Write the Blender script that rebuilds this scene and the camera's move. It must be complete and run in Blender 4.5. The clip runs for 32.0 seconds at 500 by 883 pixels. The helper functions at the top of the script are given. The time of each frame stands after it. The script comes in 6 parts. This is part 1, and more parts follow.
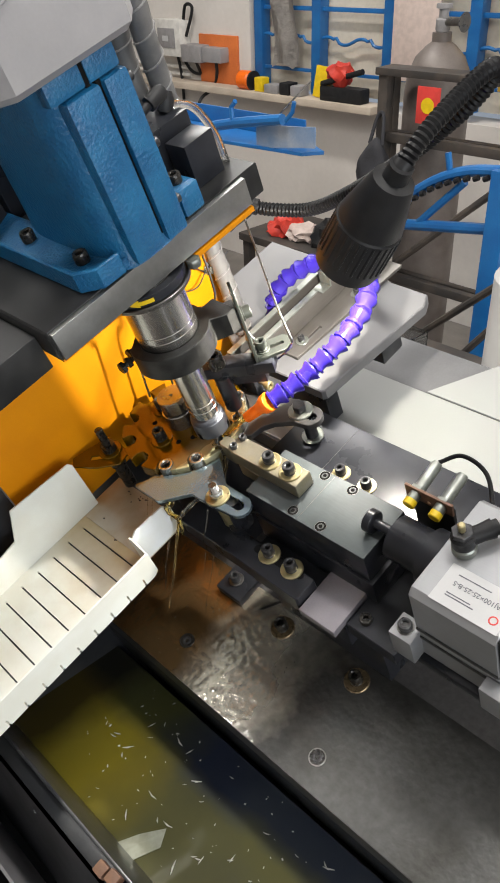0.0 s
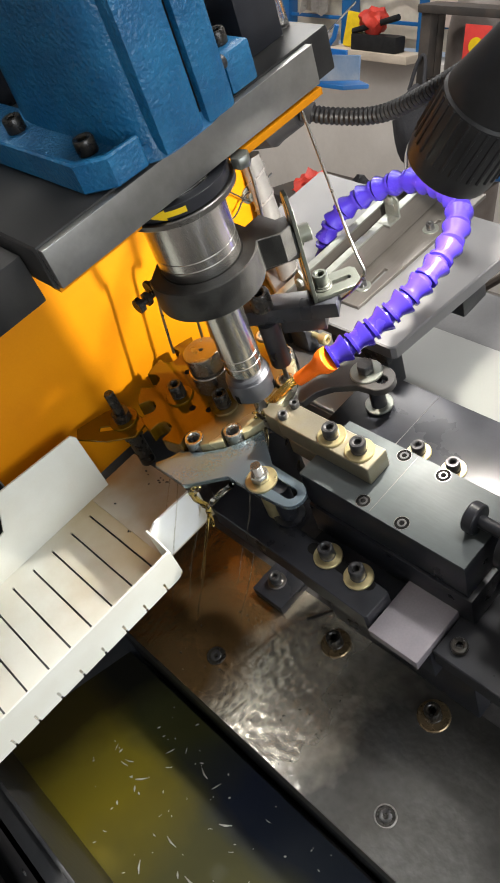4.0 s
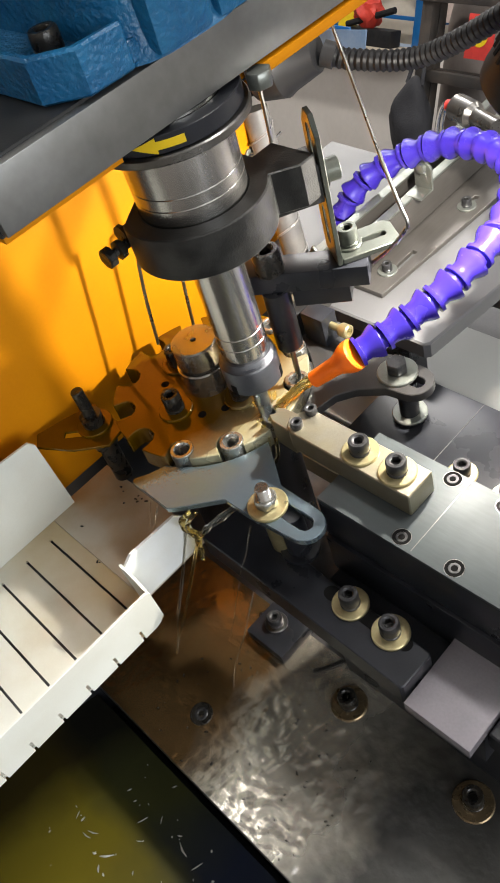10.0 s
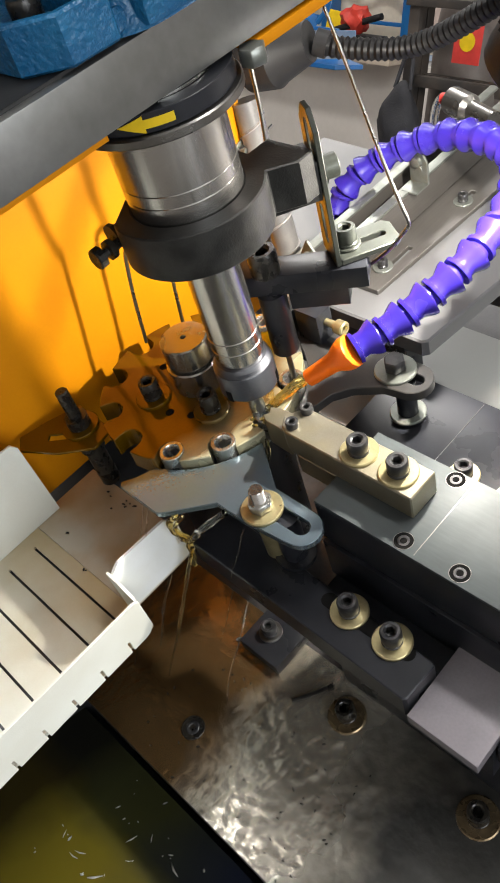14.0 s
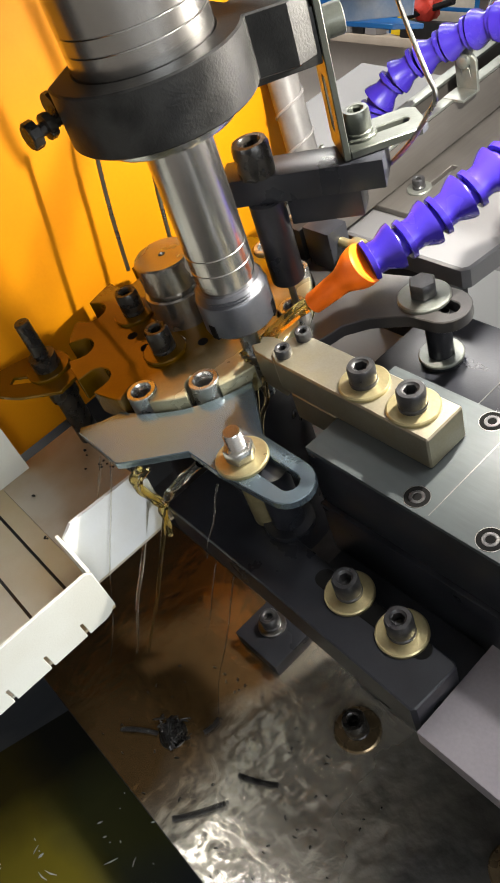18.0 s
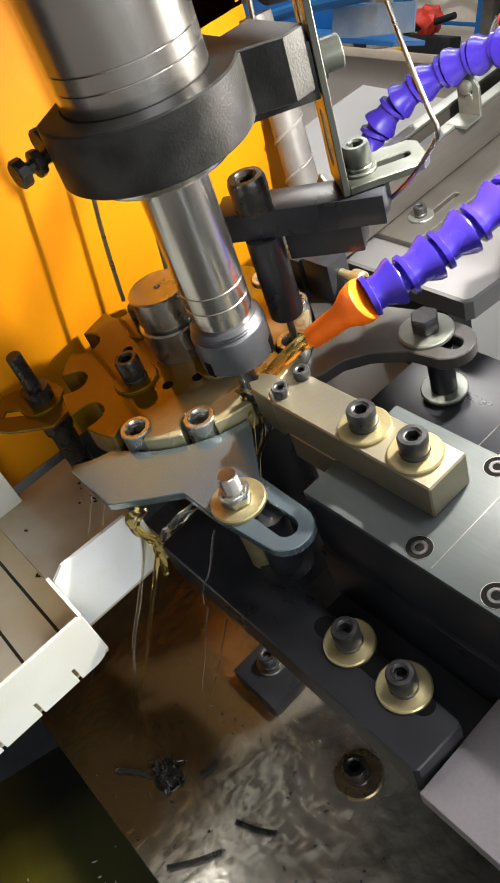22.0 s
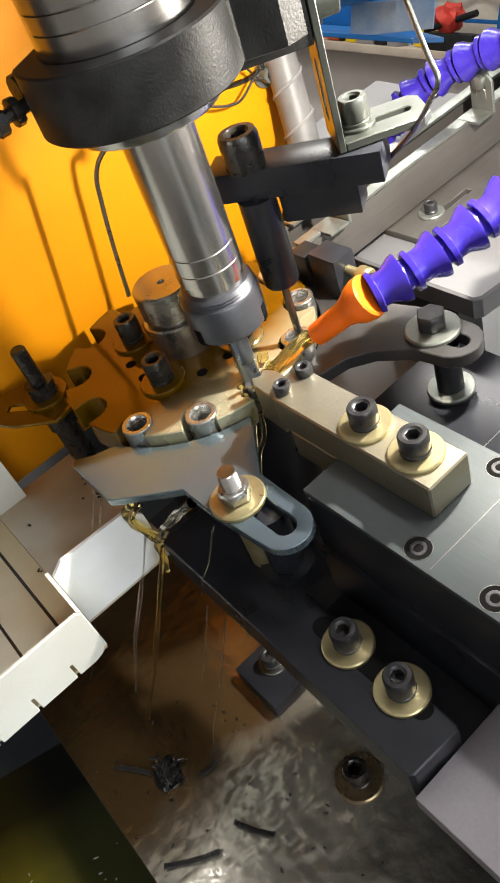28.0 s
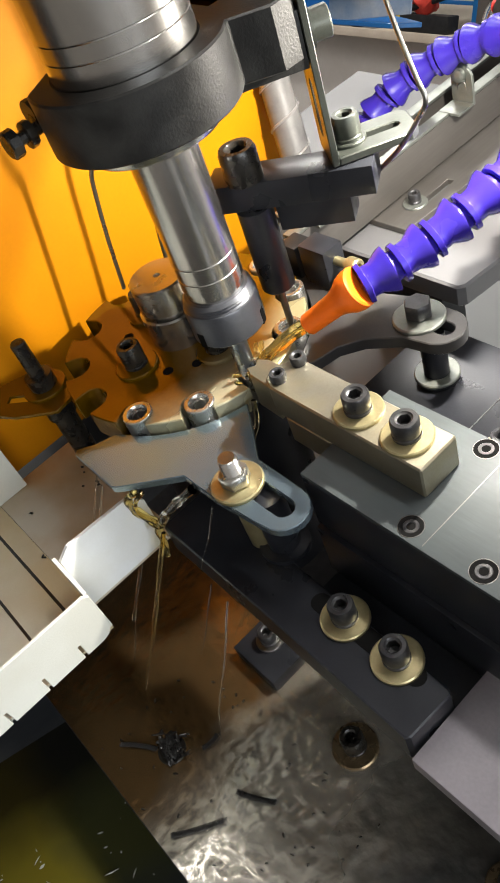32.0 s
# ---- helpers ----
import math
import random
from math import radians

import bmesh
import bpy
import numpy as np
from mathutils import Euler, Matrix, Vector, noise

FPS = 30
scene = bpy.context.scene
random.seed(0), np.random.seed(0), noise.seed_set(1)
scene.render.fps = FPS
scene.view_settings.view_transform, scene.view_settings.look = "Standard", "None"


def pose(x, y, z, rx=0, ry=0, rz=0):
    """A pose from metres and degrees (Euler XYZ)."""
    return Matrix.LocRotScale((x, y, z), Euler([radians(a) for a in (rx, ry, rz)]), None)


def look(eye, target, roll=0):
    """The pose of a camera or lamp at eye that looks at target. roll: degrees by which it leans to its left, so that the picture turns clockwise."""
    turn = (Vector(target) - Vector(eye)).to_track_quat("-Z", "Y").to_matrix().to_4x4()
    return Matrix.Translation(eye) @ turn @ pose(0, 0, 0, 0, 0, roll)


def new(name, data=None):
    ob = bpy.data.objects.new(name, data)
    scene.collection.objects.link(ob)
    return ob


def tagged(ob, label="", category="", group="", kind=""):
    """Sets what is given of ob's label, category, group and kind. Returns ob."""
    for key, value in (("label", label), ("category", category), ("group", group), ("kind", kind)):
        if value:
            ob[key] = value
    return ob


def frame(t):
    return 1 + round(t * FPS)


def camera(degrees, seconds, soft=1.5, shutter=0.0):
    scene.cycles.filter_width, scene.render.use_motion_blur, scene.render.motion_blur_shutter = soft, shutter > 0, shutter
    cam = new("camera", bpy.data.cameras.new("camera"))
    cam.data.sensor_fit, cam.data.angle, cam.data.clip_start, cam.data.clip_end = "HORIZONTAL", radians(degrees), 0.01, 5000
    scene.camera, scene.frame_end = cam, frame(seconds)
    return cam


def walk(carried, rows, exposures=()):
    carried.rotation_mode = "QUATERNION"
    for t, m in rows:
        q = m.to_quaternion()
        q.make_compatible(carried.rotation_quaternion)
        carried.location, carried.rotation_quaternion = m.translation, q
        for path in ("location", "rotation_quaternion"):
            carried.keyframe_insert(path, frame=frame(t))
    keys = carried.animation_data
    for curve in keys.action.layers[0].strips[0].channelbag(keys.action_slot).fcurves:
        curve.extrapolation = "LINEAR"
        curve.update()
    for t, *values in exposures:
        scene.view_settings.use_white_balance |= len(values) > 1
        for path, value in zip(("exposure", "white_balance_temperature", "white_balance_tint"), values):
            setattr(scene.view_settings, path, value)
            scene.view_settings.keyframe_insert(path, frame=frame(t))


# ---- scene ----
cam = camera(35.83, 32.0, soft=1.75)
# The machine's bed leans by 20 degrees about its long axis; machine places are in millimetres from the clamp's first bolt.
TILT = 20.0
BED = pose(0, 0, 1.05, TILT)
PATH = [
    (0, 473.1, -286.7, 585.8, 42.51, 15.92, 43.29),
    (0.5, 495.1, -273.9, 604.0, 42.77, 16.51, 44.94),
    (1, 514.8, -273.2, 601.2, 43.17, 17.46, 46.86),
    (1.5, 519.9, -277.8, 588.2, 43.17, 18.15, 47.80),
    (2, 451.0, -273.1, 546.8, 42.74, 17.99, 47.24),
    (2.5, 391.9, -266.1, 508.5, 42.03, 17.11, 46.27),
    (3, 365.2, -262.5, 482.9, 41.24, 16.42, 45.55),
    (3.5, 352.6, -257.4, 470.9, 41.03, 16.21, 44.97),
    (5.5, 279.1, -215.9, 407.9, 41.17, 15.29, 43.75),
    (6, 275.4, -215.4, 401.7, 41.08, 14.95, 43.74),
    (6.5, 272.8, -216.5, 397.0, 41.29, 14.73, 43.88),
    (7, 268.9, -215.7, 392.0, 41.35, 14.63, 44.03),
    (7.5, 265.7, -215.8, 389.0, 41.32, 14.59, 44.25),
    (8, 262.0, -214.0, 384.5, 41.22, 14.60, 44.40),
    (8.5, 255.2, -215.0, 378.8, 41.16, 14.55, 44.56),
    (9, 249.4, -211.8, 374.0, 41.22, 14.58, 44.58),
    (9.5, 243.8, -211.5, 371.8, 41.20, 14.25, 44.39),
    (10, 236.0, -211.5, 366.5, 41.30, 13.89, 44.27),
    (10.5, 231.8, -213.0, 363.2, 41.50, 13.59, 44.06),
    (11, 231.2, -215.3, 363.4, 41.82, 13.21, 44.03),
    (11.5, 230.9, -216.8, 363.1, 41.95, 12.99, 43.87),
    (12, 228.4, -218.4, 363.7, 42.10, 12.83, 43.65),
    (12.5, 228.4, -218.6, 362.3, 42.29, 12.91, 43.52),
    (13, 227.3, -215.7, 361.8, 41.99, 13.10, 43.38),
    (13.5, 226.5, -210.6, 355.9, 41.81, 13.30, 43.40),
    (15.5, 205.7, -186.7, 314.6, 41.47, 14.01, 44.15),
    (16, 211.4, -166.4, 298.8, 42.08, 14.58, 45.50),
    (16.5, 214.2, -162.0, 279.6, 42.68, 14.98, 46.55),
    (17, 212.8, -158.8, 269.9, 43.04, 15.48, 47.20),
    (17.5, 209.5, -160.2, 249.5, 43.37, 15.77, 47.58),
    (18, 207.4, -166.3, 235.2, 43.71, 16.03, 47.98),
    (18.5, 204.1, -163.2, 233.2, 43.81, 16.35, 48.25),
    (19, 200.4, -160.7, 233.3, 44.01, 16.52, 48.32),
    (19.5, 197.2, -156.7, 233.8, 44.20, 16.62, 48.39),
    (20, 193.7, -154.0, 235.0, 44.31, 16.44, 48.30),
    (20.5, 192.6, -150.7, 234.2, 44.35, 16.57, 48.19),
    (21, 191.9, -149.5, 234.3, 44.35, 16.39, 48.11),
    (21.5, 193.6, -148.6, 235.5, 44.42, 16.24, 48.10),
    (22, 194.6, -150.4, 236.4, 44.42, 16.15, 48.10),
    (22.5, 194.9, -150.6, 237.5, 44.46, 16.14, 48.30),
    (23, 197.3, -151.2, 237.0, 44.43, 16.23, 48.43),
    (23.5, 201.4, -147.5, 233.0, 44.21, 16.09, 48.32),
    (24, 201.5, -144.8, 231.2, 44.30, 16.25, 48.42),
    (24.5, 201.3, -145.4, 229.8, 44.42, 16.35, 48.63),
    (25, 199.6, -145.3, 230.1, 44.37, 16.51, 48.89),
    (25.5, 197.5, -146.9, 231.4, 44.44, 16.56, 49.11),
    (27.5, 196.6, -143.0, 232.6, 44.66, 16.56, 49.50),
    (28, 197.1, -143.9, 230.8, 44.73, 16.51, 49.56),
    (28.5, 197.5, -144.2, 230.7, 44.66, 16.50, 49.67),
    (29, 199.3, -144.1, 232.0, 44.58, 16.41, 49.72),
    (29.5, 200.7, -144.2, 231.6, 44.60, 16.43, 49.75),
    (30, 201.4, -143.9, 233.0, 44.70, 16.39, 49.78),
    (30.5, 200.8, -142.4, 233.0, 44.67, 16.43, 49.76),
    (31, 199.6, -141.6, 233.6, 44.58, 16.43, 49.74),
    (31.5, 201.5, -142.9, 231.0, 44.16, 16.36, 49.30),
    (32, 203.2, -154.0, 245.7, 43.08, 16.33, 47.81),
]
walk(cam, [(t, BED @ pose(x / 1000, y / 1000, z / 1000, rx, ry, rz)) for t, x, y, z, rx, ry, rz in PATH], [(0, 0.24), (2.5, 0.24), (5, 0.12), (13, 0.10), (20, 0.04), (32, 0.04)])

# ---- light ----
world = bpy.data.worlds.new("room_air")
world.use_nodes = True
scene.world = world
back = world.node_tree.nodes["Background"]
back.inputs[0].default_value = (0.75, 0.85, 1.0, 1)
back.inputs[1].default_value = 0.3
scene.view_settings.exposure = 0.0


def lamp(name, kind, power, m, color=(1, 1, 1), size=0.5, size_y=0.0, spot=60, blend=0.3):
    d = bpy.data.lights.new(name, kind)
    d.energy, d.color = power, color
    if kind == "AREA":
        d.size = size
        if size_y:
            d.shape, d.size_y = "RECTANGLE", size_y
    elif kind == "SPOT":
        d.spot_size, d.spot_blend, d.shadow_soft_size = radians(spot), blend, size
    else:
        d.shadow_soft_size = size
    ob = new(name, d)
    ob.matrix_basis = m
    return ob


# ---- materials ----
def mat(name, color, rough=0.5, metal=0.0, second=None, patch=40.0, mix=0.5, grain=600.0, bump=0.15, spread=0.12, fine=0.12, coat=0.0, stretch=None, depth=0.0004, cover=(0.42, 0.62), spec=0.5):
    """A surface with patches of a second colour, fine grain, uneven gloss and relief; patch and grain are in waves a metre."""
    m = bpy.data.materials.new(name)
    m.use_nodes = True
    n, ln = m.node_tree.nodes, m.node_tree.links
    b = n["Principled BSDF"]
    b.inputs["Metallic"].default_value, b.inputs["Specular IOR Level"].default_value = metal, spec
    if coat:
        b.inputs["Coat Weight"].default_value, b.inputs["Coat Roughness"].default_value = coat, 0.08
    co = n.new("ShaderNodeTexCoord")
    out = co.outputs["Object"]
    if stretch:
        mp = n.new("ShaderNodeMapping")
        mp.inputs["Scale"].default_value = stretch
        ln.new(out, mp.inputs[0])
        out = mp.outputs[0]
    big, small = n.new("ShaderNodeTexNoise"), n.new("ShaderNodeTexNoise")
    big.inputs["Scale"].default_value, big.inputs["Detail"].default_value = patch, 5
    small.inputs["Scale"].default_value, small.inputs["Detail"].default_value = grain, 3
    ln.new(co.outputs["Object"], big.inputs[0])
    ln.new(out, small.inputs[0])
    ramp = n.new("ShaderNodeMapRange")
    ramp.inputs[1].default_value, ramp.inputs[2].default_value = cover
    ramp.inputs[3].default_value, ramp.inputs[4].default_value = 0, mix
    ln.new(big.outputs[0], ramp.inputs[0])
    mx = n.new("ShaderNodeMix")
    mx.data_type = "RGBA"
    mx.inputs[6].default_value = (*color, 1)
    mx.inputs[7].default_value = (*(second or [c * 0.75 for c in color]), 1)
    ln.new(ramp.outputs[0], mx.inputs[0])
    val = n.new("ShaderNodeMapRange")
    val.inputs[3].default_value, val.inputs[4].default_value = 1 - fine, 1 + fine
    ln.new(small.outputs[0], val.inputs[0])
    hsv = n.new("ShaderNodeHueSaturation")
    ln.new(mx.outputs[2], hsv.inputs["Color"])
    ln.new(val.outputs[0], hsv.inputs["Value"])
    ln.new(hsv.outputs[0], b.inputs["Base Color"])
    rr = n.new("ShaderNodeMapRange")
    rr.inputs[3].default_value, rr.inputs[4].default_value = max(rough - spread, 0.03), min(rough + spread, 1)
    ln.new(big.outputs[0], rr.inputs[0])
    ln.new(rr.outputs[0], b.inputs["Roughness"])
    bp = n.new("ShaderNodeBump")
    bp.inputs["Strength"].default_value, bp.inputs["Distance"].default_value = bump, depth
    ln.new(small.outputs[0], bp.inputs["Height"])
    ln.new(bp.outputs[0], b.inputs["Normal"])
    return m


def clear(name, color, rough=0.05, ior=1.45, weight=1.0):
    m = bpy.data.materials.new(name)
    m.use_nodes = True
    b = m.node_tree.nodes["Principled BSDF"]
    b.inputs["Base Color"].default_value = (*color, 1)
    b.inputs["Roughness"].default_value, b.inputs["IOR"].default_value = rough, ior
    b.inputs["Transmission Weight"].default_value = weight
    return m


def glow(name, color, power):
    m = bpy.data.materials.new(name)
    m.use_nodes = True
    b = m.node_tree.nodes["Principled BSDF"]
    b.inputs["Base Color"].default_value = (*color, 1)
    b.inputs["Emission Color"].default_value = (*color, 1)
    b.inputs["Emission Strength"].default_value = power
    return m


BLACK_STEEL = mat("black_oxide_steel", (0.013, 0.014, 0.0175), 0.30, 0.0, (0.022, 0.0235, 0.029), 30, 0.8, 900, 0.1, 0.1, spec=0.32)
DARK_PLATE = mat("dark_steel_plate", (0.013, 0.0135, 0.014), 0.4, 0.1, (0.035, 0.035, 0.035), 18, 0.7, 700, 0.15, spec=0.35)
GREY_STEEL = mat("ground_grey_steel", (0.060, 0.072, 0.075), 0.5, 0.1, (0.046, 0.055, 0.058), 22, 0.8, 500, 0.12, stretch=(0.15, 1, 1), spec=0.3)
PLATE_GREY = mat("grey_surface_plate", (0.27, 0.25, 0.275), 0.42, 0.35, (0.21, 0.195, 0.215), 25, 0.6, 600, 0.12)
CHROME = mat("polished_spindle_steel", (0.60, 0.59, 0.57), 0.24, 1.0, (0.5, 0.49, 0.47), 30, 0.5, 800, 0.06, 0.06, 0.05, stretch=(1, 1, 0.1))
STEEL = mat("bare_steel", (0.25, 0.245, 0.235), 0.3, 1.0, (0.18, 0.17, 0.16), 60, 0.6, 700, 0.1)
NUT = mat("bright_plated_nut", (0.48, 0.48, 0.46), 0.28, 0.9, (0.38, 0.37, 0.34), 80, 0.6, 900, 0.1)
BLOCK = mat("ground_tool_steel", (0.34, 0.315, 0.25), 0.36, 0.85, (0.32, 0.285, 0.19), 45, 0.7, 900, 0.12)
ZINC = mat("yellow_zinc", (0.54, 0.47, 0.26), 0.33, 0.85, (0.42, 0.36, 0.20), 120, 0.6, 900, 0.1)
HUB = mat("turned_hub_steel", (0.40, 0.385, 0.36), 0.25, 0.95, (0.30, 0.28, 0.25), 40, 0.6, 700, 0.08, stretch=(1, 1, 6))
SILVER = mat("bright_zinc", (0.24, 0.255, 0.235), 0.38, 0.75, (0.18, 0.19, 0.17), 80, 0.6, 900, 0.14)
# matt black for flat pieces that put the shade of holes into colour
HOLE_SHADE = mat("recess_shade", (0.006, 0.006, 0.006), 0.9, 0.0, (0.01, 0.01, 0.01), spec=0.05)
BOLT = mat("blackened_bolt", (0.055, 0.055, 0.059), 0.32, 0.7, (0.11, 0.11, 0.11), 150, 0.6, 1200, 0.15)
BOLT_DARK = mat("oiled_black_bolt", (0.014, 0.013, 0.012), 0.28, 0.2, (0.035, 0.03, 0.022), 150, 0.6, 1200, 0.15)
OIL_PLATE = mat("oil_wet_index_plate", (0.40, 0.385, 0.27), 0.28, 0.45, (0.36, 0.33, 0.19), 24, 0.9, 500, 0.05, 0.05, coat=0.15, spec=0.35)
GUIDE = mat("blued_guide_plate", (0.15, 0.20, 0.245), 0.22, 0.7, (0.165, 0.215, 0.20), 22, 0.9, 500, 0.05, 0.08, 0.08, coat=0.3)
ORANGE = mat("orange_paint", (0.62, 0.23, 0.002), 0.55, 0.0, (0.56, 0.195, 0.002), 9, 0.8, 400, 0.06, 0.08, 0.04, spec=0.15)
BLUE = mat("blue_hammer_paint", (0.007, 0.088, 0.21), 0.32, 0.0, (0.012, 0.13, 0.275), 40, 0.7, 330, 0.95, 0.08, 0.12, depth=0.0014)
BLUE_SMOOTH = mat("blue_sheet_paint", (0.01, 0.11, 0.33), 0.35, 0.0, (0.014, 0.15, 0.40), 14, 0.6, 300, 0.1, coat=0.2)
MOTOR = mat("grey_motor_paint", (0.30, 0.29, 0.295), 0.45, 0.0, (0.25, 0.245, 0.25), 20, 0.6, 400, 0.1, 0.08, 0.04)
CHUTE = mat("stained_white_powder_coat", (0.72, 0.74, 0.69), 0.42, 0.0, (0.64, 0.63, 0.55), 16, 0.7, 900, 0.25, 0.08, 0.04)
WHITE = mat("white_powder_coat", (0.72, 0.74, 0.69), 0.42, 0.0, (0.65, 0.65, 0.58), 16, 0.7, 900, 0.25, 0.08, 0.04)
# one white laminate, darkened for the lamp's nearness; the next is its lighter copy
TABLE = mat("white_laminate_dim", (0.115, 0.115, 0.12), 0.4, 0.0, (0.11, 0.11, 0.113), 10, 0.6, 500, 0.05, 0.08, 0.03)
LAMINATE = mat("white_laminate_lit", (0.26, 0.27, 0.26), 0.4, 0.0, (0.25, 0.25, 0.245), 8, 0.6, 500, 0.05, 0.08, 0.03)
SHEET = mat("grey_sheet_steel", (0.12, 0.12, 0.125), 0.5, 0.3, (0.09, 0.09, 0.095), 12, 0.6, 500, 0.1)
ALU = mat("anodised_aluminium", (0.33, 0.335, 0.345), 0.38, 0.55, (0.28, 0.285, 0.295), 30, 0.5, 800, 0.1, 0.06, 0.04, stretch=(0.1, 1, 1))
PURPLE = mat("violet_plastic", (0.024, 0.013, 0.225), 0.26, 0.0, (0.03, 0.017, 0.26), 60, 0.5, 700, 0.08, 0.06, 0.04)
NOZZLE = mat("orange_plastic", (0.90, 0.16, 0.006), 0.35, 0.0, (0.80, 0.13, 0.006), 70, 0.5, 700, 0.08, 0.06, 0.04)
RUBBER = mat("black_plastic", (0.016, 0.016, 0.017), 0.42, 0.0, (0.026, 0.026, 0.027), 40, 0.6, 900, 0.15, spec=0.18)
CONDUIT = mat("black_conduit", (0.008, 0.008, 0.009), 0.4, 0.0, (0.014, 0.014, 0.014), 30, 0.6, 900, 0.15, spec=0.12)
BASE = mat("dark_cast_base", (0.075, 0.073, 0.075), 0.36, 0.55, (0.125, 0.12, 0.118), 7, 0.9, 160, 0.4, 0.12, 0.35, depth=0.0008)
TROUGH = mat("dark_trough_paint", (0.03, 0.032, 0.036), 0.35, 0.1, (0.06, 0.06, 0.06), 12, 0.7, 120, 0.3, coat=0.3, depth=0.001)
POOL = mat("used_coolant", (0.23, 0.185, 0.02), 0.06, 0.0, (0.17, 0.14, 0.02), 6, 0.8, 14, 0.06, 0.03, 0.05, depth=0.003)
BROWN = mat("rusty_brown_steel", (0.16, 0.09, 0.06), 0.6, 0.2, (0.26, 0.14, 0.08), 50, 0.8, 500, 0.4)
OILY = mat("oily_brown_washer", (0.22, 0.16, 0.09), 0.28, 0.7, (0.12, 0.09, 0.05), 120, 0.7, 900, 0.1)
STAINED = mat("stained_white_coat", (0.50, 0.465, 0.39), 0.34, 0.0, (0.36, 0.225, 0.075), 13, 0.9, 900, 0.2, 0.08, 0.04, cover=(0.40, 0.66))
LABEL = mat("white_label", (0.50, 0.50, 0.50), 0.4, 0.0, (0.46, 0.46, 0.46), 30, 0.5, 600, 0.03, 0.05, 0.02)
INK = mat("grey_print", (0.10, 0.10, 0.12), 0.5, fine=0.02)
RED = mat("red_print", (0.65, 0.05, 0.04), 0.5, fine=0.05)
YELLOW = mat("yellow_plastic", (0.80, 0.55, 0.01), 0.4, fine=0.05)
OIL = clear("amber_coolant", (0.93, 0.80, 0.48), 0.03, 1.30, 1.0)
WATER = clear("thin_coolant", (0.96, 0.94, 0.86), 0.02, 1.30, 1.0)
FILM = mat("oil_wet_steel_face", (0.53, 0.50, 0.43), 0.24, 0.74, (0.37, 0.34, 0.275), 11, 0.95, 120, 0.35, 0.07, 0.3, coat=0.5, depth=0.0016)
ARM = mat("oiled_grey_arm_steel", (0.06, 0.06, 0.063), 0.3, 0.6, (0.10, 0.09, 0.08), 20, 0.7, 500, 0.1, 0.08)
RAIL = mat("brushed_rail_stainless", (0.165, 0.155, 0.145), 0.42, 0.75, (0.14, 0.13, 0.118), 14, 0.7, 500, 0.1, 0.08, stretch=(1, 0.08, 1))
GALV = mat("dull_greenish_zinc", (0.058, 0.064, 0.056), 0.36, 0.55, (0.043, 0.047, 0.04), 90, 0.7, 900, 0.2)
# worn steel whose pale tone also carries the light on the head's front
WORN_LIT = mat("worn_lit_steel", (0.36, 0.365, 0.36), 0.36, 0.85, (0.20, 0.20, 0.19), 9, 0.95, 200, 0.2, cover=(0.42, 0.66))
FLAKE = mat("bright_flake", (0.75, 0.74, 0.68), 0.3, 0.2)
JET = clear("yellow_coolant_jet", (0.92, 0.74, 0.28), 0.04, 1.25, 0.97)
WALL = mat("painted_wall", (0.64, 0.60, 0.56), 0.8, 0.0, (0.55, 0.51, 0.47), 2.5, 0.7, 60, 0.2, 0.1, 0.05)
FLOOR = mat("dirty_floor", (0.22, 0.20, 0.18), 0.6, 0.0, (0.13, 0.12, 0.11), 3, 0.8, 80, 0.3)
CEIL = mat("white_ceiling", (0.72, 0.71, 0.69), 0.8, fine=0.03)


ROUGH_CAST = mat("pitted_black_casting", (0.013, 0.013, 0.0125), 0.46, 0.1, (0.032, 0.032, 0.03), 70, 0.8, 900, 0.45, depth=0.0004, spec=0.4)


def zone(m, axis, a0, a1, tint, rough=None, wave=14.0, sway=0.22, still=None):
    """From a0 to a1, in metres along an axis of the object (or of one that stands still), a surface takes on a tint and, if given, a gloss; the border is uneven."""
    n, ln = m.node_tree.nodes, m.node_tree.links
    b = n["Principled BSDF"]
    co, sep, wob, add = n.new("ShaderNodeTexCoord"), n.new("ShaderNodeSeparateXYZ"), n.new("ShaderNodeTexNoise"), n.new("ShaderNodeMath")
    co.object = still
    wob.inputs["Scale"].default_value, wob.inputs["Detail"].default_value = wave, 4
    ln.new(co.outputs["Object"], sep.inputs[0])
    ln.new(co.outputs["Object"], wob.inputs[0])
    add.operation = "MULTIPLY_ADD"
    add.inputs[1].default_value = sway
    ln.new(wob.outputs[0], add.inputs[0])
    ln.new(sep.outputs[axis], add.inputs[2])
    f = n.new("ShaderNodeMapRange")
    f.inputs[1].default_value, f.inputs[2].default_value = a0 + sway / 2, a1 + sway / 2
    ln.new(add.outputs[0], f.inputs[0])
    mx = n.new("ShaderNodeMix")
    mx.data_type, mx.blend_type = "RGBA", "MULTIPLY"
    mx.inputs[7].default_value = (*tint, 1)
    ln.new(b.inputs["Base Color"].links[0].from_socket, mx.inputs[6])
    ln.new(f.outputs[0], mx.inputs[0])
    ln.new(mx.outputs[2], b.inputs["Base Color"])
    if rough is not None:
        mr = n.new("ShaderNodeMix")
        ln.new(b.inputs["Roughness"].links[0].from_socket, mr.inputs[2])
        mr.inputs[3].default_value = rough
        ln.new(f.outputs[0], mr.inputs[0])
        ln.new(mr.outputs[0], b.inputs["Roughness"])


# the bed's face: pale middle, darker along the bed, brown at the drain end
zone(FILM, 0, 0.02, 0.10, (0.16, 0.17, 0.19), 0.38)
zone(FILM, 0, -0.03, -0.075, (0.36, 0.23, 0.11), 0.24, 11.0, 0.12)
